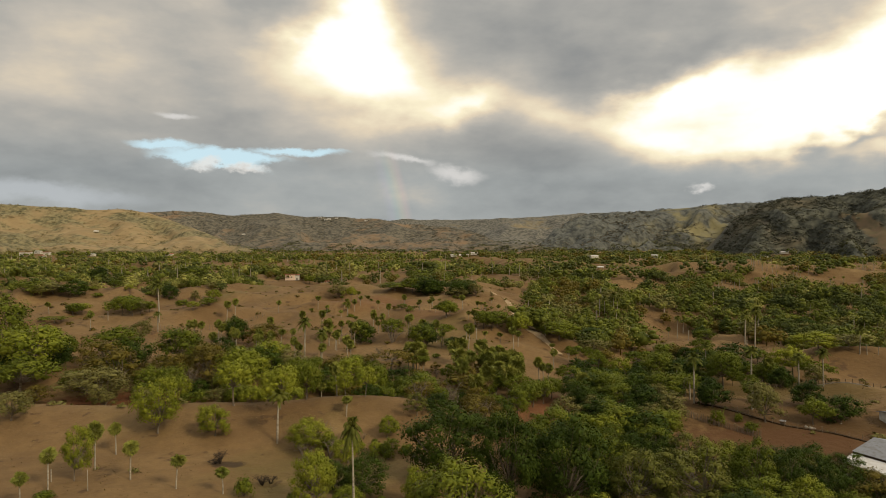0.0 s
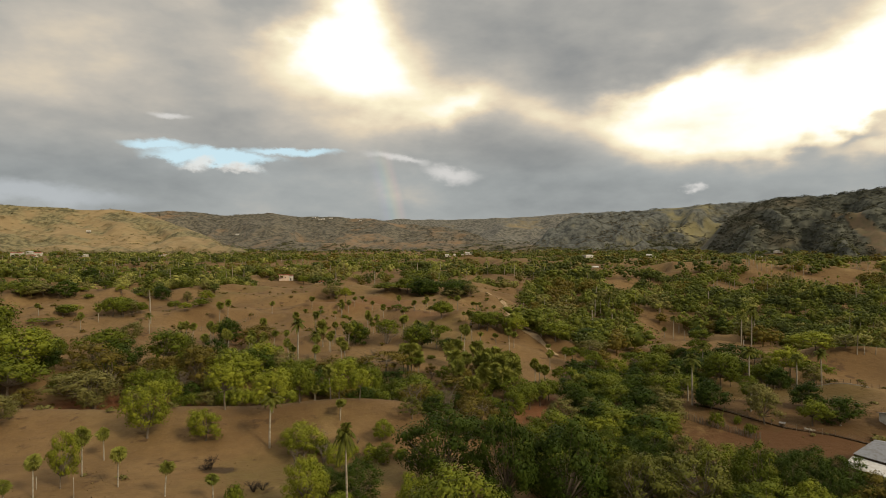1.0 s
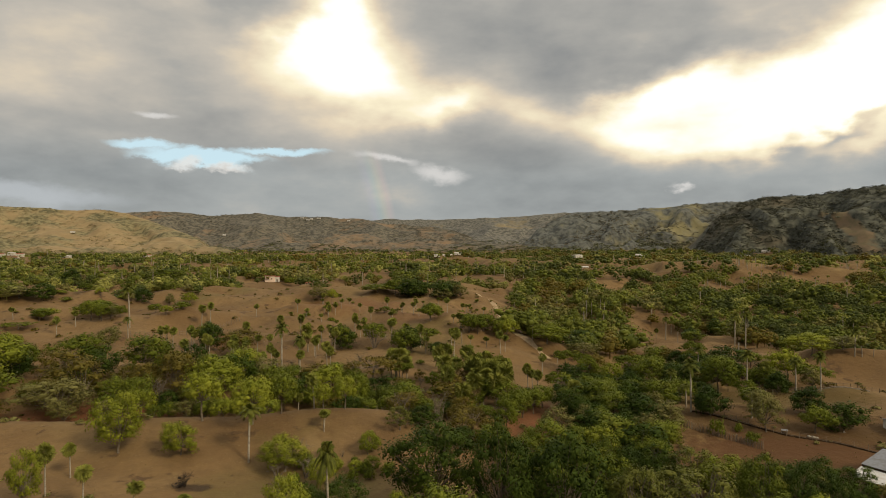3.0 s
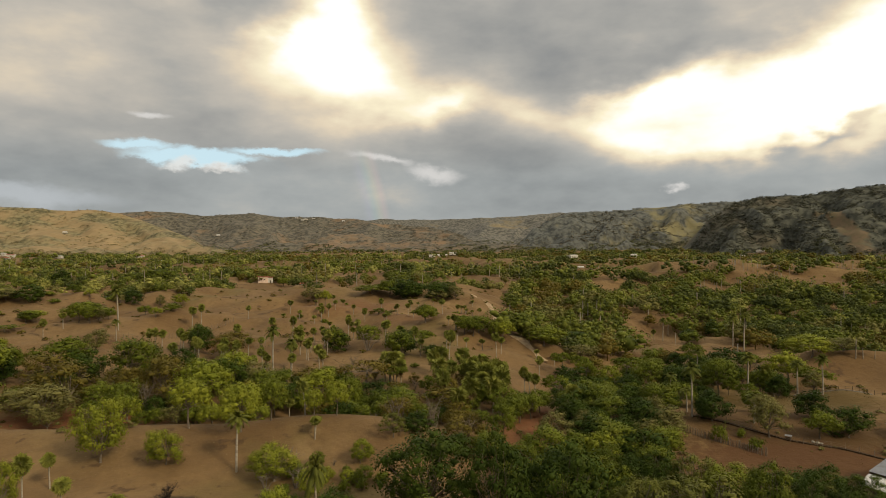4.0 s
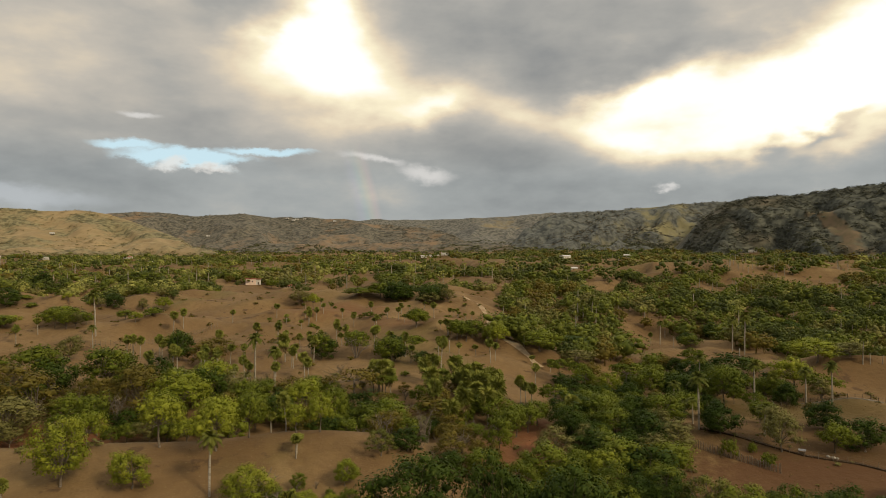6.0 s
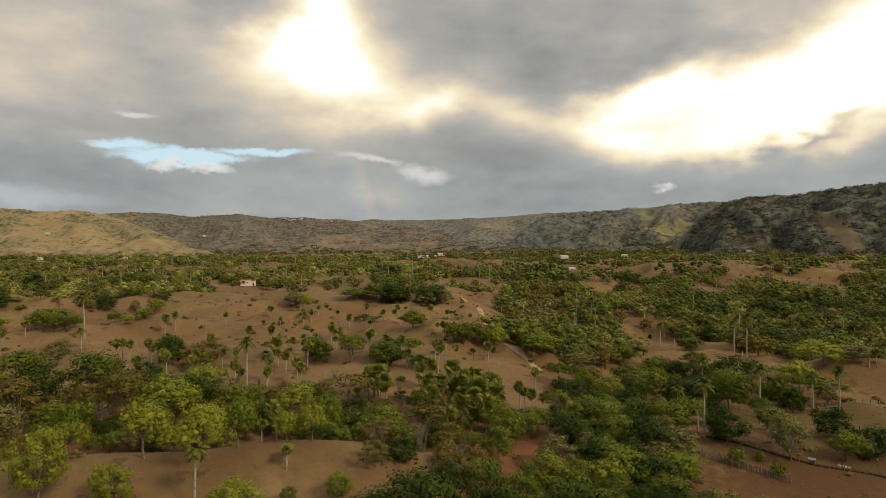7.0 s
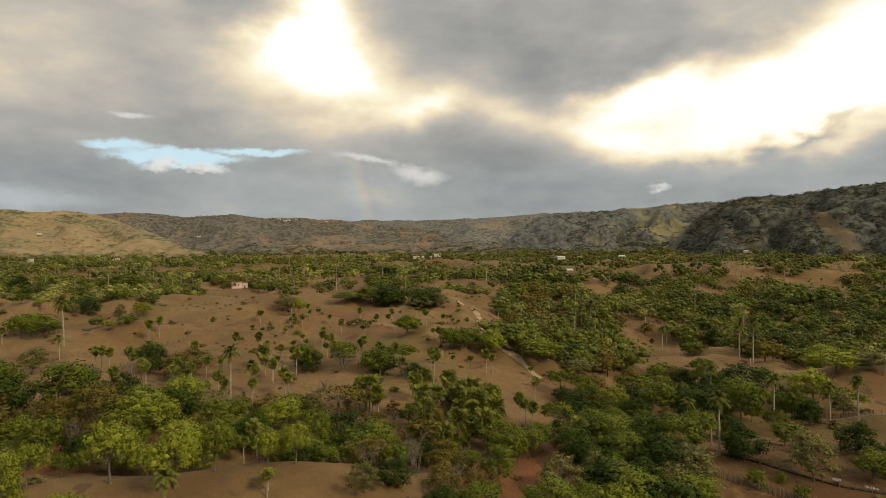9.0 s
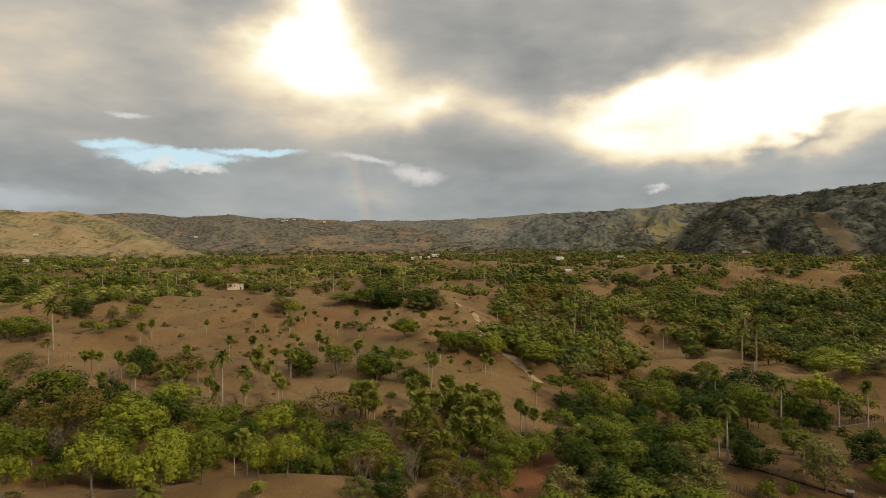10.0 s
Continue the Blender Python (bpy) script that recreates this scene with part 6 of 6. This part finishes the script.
# pink house on its rise
house("house", "pale pink house with red roof edge among trees", -126, 527, 8, 7.6, 6, 4.8, REDROOF, PINK, windows=2, flat_roof=True, door=False, z=lift(-127, 527))
house("house", "white annexe beside the pink house", -120.5, 527.9, 8, 3.2, 5.4, 4.2, REDROOF, WHITEWASH, windows=1, flat_roof=True, z=lift(-127, 527))
house("shed", "low brown-red roofed shed on the hillside", -96, 520, 15, 6, 4, 2.2, REDROOF, STONE, windows=1)
house("shed", "long low pale roof behind the pasture hedge", -140, 335, 4, 7, 3, 1.8, TIN_PALE, WHITEWASH, 0.5, windows=2)
# white house at the edge of the yard
house("house", "white-walled house beside the farmyard", 110.0, 150.5, 0, 9, 7, 4.6, TIN, WHITEWASH, windows=2, z=-0.6)


def ridge_roof(base, name, mat, a, b, c, d, sheets, label=""):
    """A roof plane a-b (top) to d-c (eave), laid as overlapping metal sheets."""
    a, b, c, d = (np.array(p, float) for p in (a, b, c, d))
    for k in range(sheets):
        t0, t1 = k / sheets, (k + 1.01) / sheets
        s = Shape()
        up = np.array([0, 0, 0.004 * (k % 2)])
        slab(s, a + (b - a) * t0 + up, d + (c - d) * t0 + up, d + (c - d) * t1 + up, a + (b - a) * t1 + up, 0.05)
        part(name, s, mat, base, label)


def farm_shed():
    """Two-level shed: a tin gable over a pale lean-to."""
    base = new("farm_shed")
    base.matrix_basis = pose(0, 0, 0)
    tagged(base, "farm shed with grey tin roof and pale lean-to", "shed", "houses")
    r = np.array([0.447, -0.894, 0])
    q = np.array([0.894, 0.447, 0])
    e0 = np.array([82.0, 127.6, 3.0])
    e1 = e0 + r * 9.0
    top0, top1 = e0 + q * 7.4 + (0, 0, 1.7), e1 + q * 7.4 + (0, 0, 1.7)
    far0, far1 = e0 + q * 14.8, e1 + q * 14.8
    ridge_roof(base, "roof_sheet", TIN, top0, top1, e1, e0, 9)
    ridge_roof(base, "roof_sheet", TIN, top1, top0, far0, far1, 9)
    low0, low1 = e0 - q * 5.0 + (0, 0, -1.1) + r * 1.0, e1 - q * 5.0 + (0, 0, -1.1) + r * 0.2
    ridge_roof(base, "lean_to_sheet", TIN_PALE, e0 + (0, 0, -0.45), e1 + (0, 0, -0.45), low1, low0, 8, "pale bleached tin sheet")
    ground_z = -2.2
    for p0, p1, h in ((e0 + q * 0.4, e1 + q * 0.4, 2.95), (far0 - q * 0.4, far1 - q * 0.4, 2.95), (e0 + q * 0.4 + r * 0.3, far0 - q * 0.4 + r * 0.3, 2.95), (e1 + q * 0.4 - r * 0.3, far1 - q * 0.4 - r * 0.3, 2.95)):
        s = Shape()
        along = (p1 - p0) / np.linalg.norm(p1 - p0)
        side = np.array([-along[1], along[0], 0]) * 0.09
        v = [p0 - side, p1 - side, p1 + side, p0 + side]
        v = [(*p[:2], ground_z) for p in v] + [(*p[:2], h) for p in v]
        s.add(v, f4=[(0, 3, 2, 1), (4, 5, 6, 7), (0, 1, 5, 4), (1, 2, 6, 5), (2, 3, 7, 6), (3, 0, 4, 7)])
        part("wall", s, DARKWOOD, base)
    for k in range(4):
        p = low0 + (low1 - low0) * (0.04 + 0.306 * k)
        s = Shape()
        tube(s, [(p[0], p[1], ground_z), (p[0], p[1], p[2] - 0.02)], [0.09, 0.08], 6)
        part("post", s, STAKE, base)


farm_shed()


def along_line(points, step):
    """Evenly spaced places along a bent line."""
    p = np.array(points, float)
    run = np.concatenate([[0], np.cumsum(np.hypot(*np.diff(p, axis=0).T))])
    d = np.arange(0, run[-1], step)
    return np.stack([np.interp(d, run, p[:, 0]), np.interp(d, run, p[:, 1])], 1)


def fence(name, label, points, step, tall, thick, wires, uneven, mat, seed):
    """Posts with strands between them."""
    rng = np.random.default_rng(seed)
    base = new(name)
    at = along_line(points, step)
    base.matrix_basis = pose(0, 0, 0)
    tagged(base, label, "fence", "fences")
    tops = []
    for x, y in at:
        x, y = x + rng.normal(0, uneven * 0.3), y + rng.normal(0, uneven * 0.3)
        z, h = lift(x, y), tall * (1 + rng.normal(0, uneven))
        dx, dy = rng.normal(0, uneven * 0.5, 2)
        s = Shape()
        tube(s, [(x, y, z - 0.4), (x + dx * 0.4, y + dy * 0.4, z + h * 0.5), (x + dx, y + dy, z + h)], [thick, thick * 0.9, thick * 0.75], 5)
        part("post", s, mat, base)
        tops.append((x, y, z, h))
    for k in range(wires):
        f = (k + 1) / (wires + 0.3)
        s = Shape()
        tube(s, [(x, y, z + tall * f * 0.95) for x, y, z, h in tops], [0.012 + 0.02 * (wires < 3)] * len(tops), 3)
        part("wire", s, STAKE, base)
    return base


fence("stake_fence", "close-set weathered stake fence round the plot", ((58.2, 154.6), (60.2, 152.7), (66.3, 147.7), (71.6, 142.9)), 0.36, 1.5, 0.09, 2, 0.16, STAKE, 3)
fence("wire_fence", "wire fence on thin posts beside a low bank", ((66, 161), (70.1, 157.8), (75.7, 153.4), (80.7, 149.6), (90.1, 145.8), (97.5, 140)), 2.6, 1.5, 0.06, 4, 0.05, STAKE, 4)
fence("rail_fence", "dark rail fence below the brown rise", ((96, 212), (104, 205), (116, 198), (122, 192), (136, 186), (150, 178)), 1.8, 1.3, 0.08, 2, 0.08, DARKWOOD, 5)
fence("live_fence", "row of pale live fence posts across the pasture", ((-118, 262), (-104, 272), (-92, 288), (-84, 305)), 1.7, 2.0, 0.09, 2, 0.14, STAKE, 6)
fence("live_fence", "row of pale posts along the hill foot", ((-60, 245), (-48, 262), (-30, 280)), 2.4, 1.5, 0.07, 2, 0.14, STAKE, 7)


def strip(name, label, points, wide, mat, thick, category, kind="", wobble=0.0):
    """A band laid over the ground along a bent line, with a thickness."""
    at = along_line(points, 1.5)
    ways = np.gradient(at, axis=0)
    ways /= np.linalg.norm(ways, axis=1, keepdims=True)
    side = np.stack([-ways[:, 1], ways[:, 0]], 1)
    half = wide / 2 * (1 + wobble * rough(np.arange(len(at)) / 4.0, np.zeros(len(at)), 2))[:, None]
    cols = [at - side * half, at - side * half * 0.4, at + side * half * 0.4, at + side * half]
    lifts = (0.0, 1.0, 1.0, 0.0) if kind else (1.0, 1.0, 1.0, 1.0)
    v = [np.stack([c[:, 0], c[:, 1], land(c[:, 0], c[:, 1]) + thick * l + 0.02], 1) for c, l in zip(cols, lifts)]
    low = [np.stack([c[:, 0], c[:, 1], land(c[:, 0], c[:, 1]) - 0.4], 1) for c in (cols[0], cols[3])]
    rows, n = [low[0], *v, low[1]], len(at)
    s = Shape()
    i, j = np.meshgrid(np.arange(len(rows) - 1), np.arange(n - 1), indexing="ij")
    s.add(np.concatenate(rows), f4=np.stack([i * n + j, i * n + j + 1, (i + 1) * n + j + 1, (i + 1) * n + j], -1).reshape(-1, 4)[:, ::-1])
    return tagged(new(name, s.mesh(name, mat)), label, category, kind=kind)


strip("road", "pale dirt track climbing the hill flank", ((46, 250), (42.5, 254.5), (39.4, 258.5), (36.4, 262.6), (33.5, 269.6), (32.6, 285), (34.0, 303), (36.2, 322), (37.0, 338), (36.7, 351), (33, 372), (28, 400)), 3.2, TRACK, 0.12, "track", "structure", 0.25)
strip("bank", "low dark earth bank along the yard", ((64, 162.5), (69.6, 158.4), (75.2, 154), (80.2, 150.2), (89.6, 146.4), (97, 140.6)), 0.6, EARTH, 0.3, "bank", "", 0.5)
strip("low_wall", "low pale concrete trough below the brown rise", ((110, 198.5), (114, 195.5), (121, 190), (127, 187)), 0.28, STONE, 0.25, "wall")


def shelter(x, y, turn, size):
    """A small open shelter: posts, a flat tin roof, boarded sides."""
    base = new("shelter")
    base.matrix_basis = pose(x, y, lift(x, y) - 0.05, 0, 0, turn) @ Matrix.Scale(size, 4)
    tagged(base, "small boarded shelter with pale tin roof", "shelter")
    for px_, py_ in ((-0.9, -0.7), (0.9, -0.7), (-0.9, 0.7), (0.9, 0.7)):
        s = Shape()
        box(s, (px_ - 0.06, py_ - 0.06, 0), (px_ + 0.06, py_ + 0.06, 1.6))
        part("post", s, STAKE, base)
    for k in range(4):
        s = Shape()
        box(s, (-0.84, -0.73, 0.15 + 0.3 * k), (0.84, -0.7, 0.4 + 0.3 * k))
        part("board", s, DARKWOOD, base)
        s = Shape()
        box(s, (0.87, -0.64, 0.15 + 0.3 * k), (0.9, 0.64, 0.4 + 0.3 * k))
        part("board", s, DARKWOOD, base)
    s = Shape()
    slab(s, (-1.1, -0.9, 1.66), (1.1, -0.9, 1.66), (1.1, 0.9, 1.82), (-1.1, 0.9, 1.82), 0.05)
    part("roof", s, TIN, base)


shelter(80.4, 150.6, -35, 0.62)


def boulder(x, y, size, seed):
    bm = bmesh.new()
    bmesh.ops.create_icosphere(bm, subdivisions=2, radius=size)
    rng = np.random.default_rng(seed)
    k = rng.normal(0, 1.6, (3, 3))
    for v in bm.verts:
        d = np.array(v.co.normalized())
        v.co *= 1 + 0.16 * math.sin(float(d @ k[0])) + 0.12 * math.sin(float(d @ k[1]) * 2)
        v.co.z *= 0.7
    me = bpy.data.meshes.new("boulder")
    bm.to_mesh(me)
    bm.free()
    me.materials.append(STONE)
    ob = new("boulder", me)
    ob.matrix_basis = pose(x, y, lift(x, y) + 0.3 * size, 0, 0, 40 * seed)
    return tagged(ob, "pale lump standing in for an unidentified white object on the yard", "rock", "pale rocks")


# rock-like lumps added in place of an unidentified white object
boulder(85.4, 149.6, 0.38, 1)
boulder(86.1, 149.2, 0.46, 2)
boulder(86.8, 148.9, 0.3, 3)
boulder(95.0, 152.0, 0.25, 4)


def pole(name, label, x, y, tall, thick, dx=0.0, dy=0.0, mat=None):
    s = Shape()
    z = lift(x, y)
    tube(s, [(x, y, z - 0.5), (x + dx * 0.5, y + dy * 0.5, z + tall * 0.5), (x + dx, y + dy, z + tall)], [thick, thick * 0.9, thick * 0.7], 7)
    return tagged(new(name, s.mesh(name, mat or BARK_PALE, True)), label, "pole", "bare trunks")


pole("dead_trunk", "bare pale palm trunk without crown", 119.4, 250.5, 5.2, 0.2)
pole("dead_trunk", "bare pale palm trunk standing in pasture", 13, 248.1, 5.0, 0.15)
pole("dead_trunk", "thin bare trunk at the wood's edge", 117.6, 305.3, 6.0, 0.14)
pole("dead_trunk", "short bare trunk on the near pasture", -69, 112.0, 2.2, 0.1)
pole("dead_trunk", "short bare trunk beside a fan palm", -59.5, 106.5, 3.6, 0.08)
pole("gate_pole", "long pale pole leaning across the fence", 113.0, 184.5, 1.5, 0.05, 6.5, 2.0, STAKE)

for n_, (x, y, turn, long, deep, tall) in enumerate(VILLAGE):
    house("house", "white house in the far village among trees", x, y, turn, long, deep, tall, TIN_PALE if n_ % 2 else REDROOF, WHITEWASH, windows=3)
for n_, (x, y, turn, long, deep, tall) in enumerate(FARMS):
    house("house", "white farmhouse with pale roof on the far plain", x, y, turn, long, deep, tall, TIN_PALE, WHITEWASH, windows=3)
for n_, (which, s_, t_) in enumerate((("left_far", 0.60, 0.03), ("left_far", 0.612, 0.05), ("left_far", 0.62, 0.035), ("left_far", 0.637, 0.03), ("left_far", 0.70, 0.04), ("left_far", 0.44, 0.35), ("left", 0.62, 0.25), ("far_right", 0.3, 0.4))):
    x, y, z = (float(v) for v in on_range(which, np.array(s_), np.array(t_)))
    house("house", "small white house on the hill crest", x, y, 6 * n_ - 20, 13, 8, 5, TIN_PALE, WHITEWASH, windows=3, z=z + 1.5)
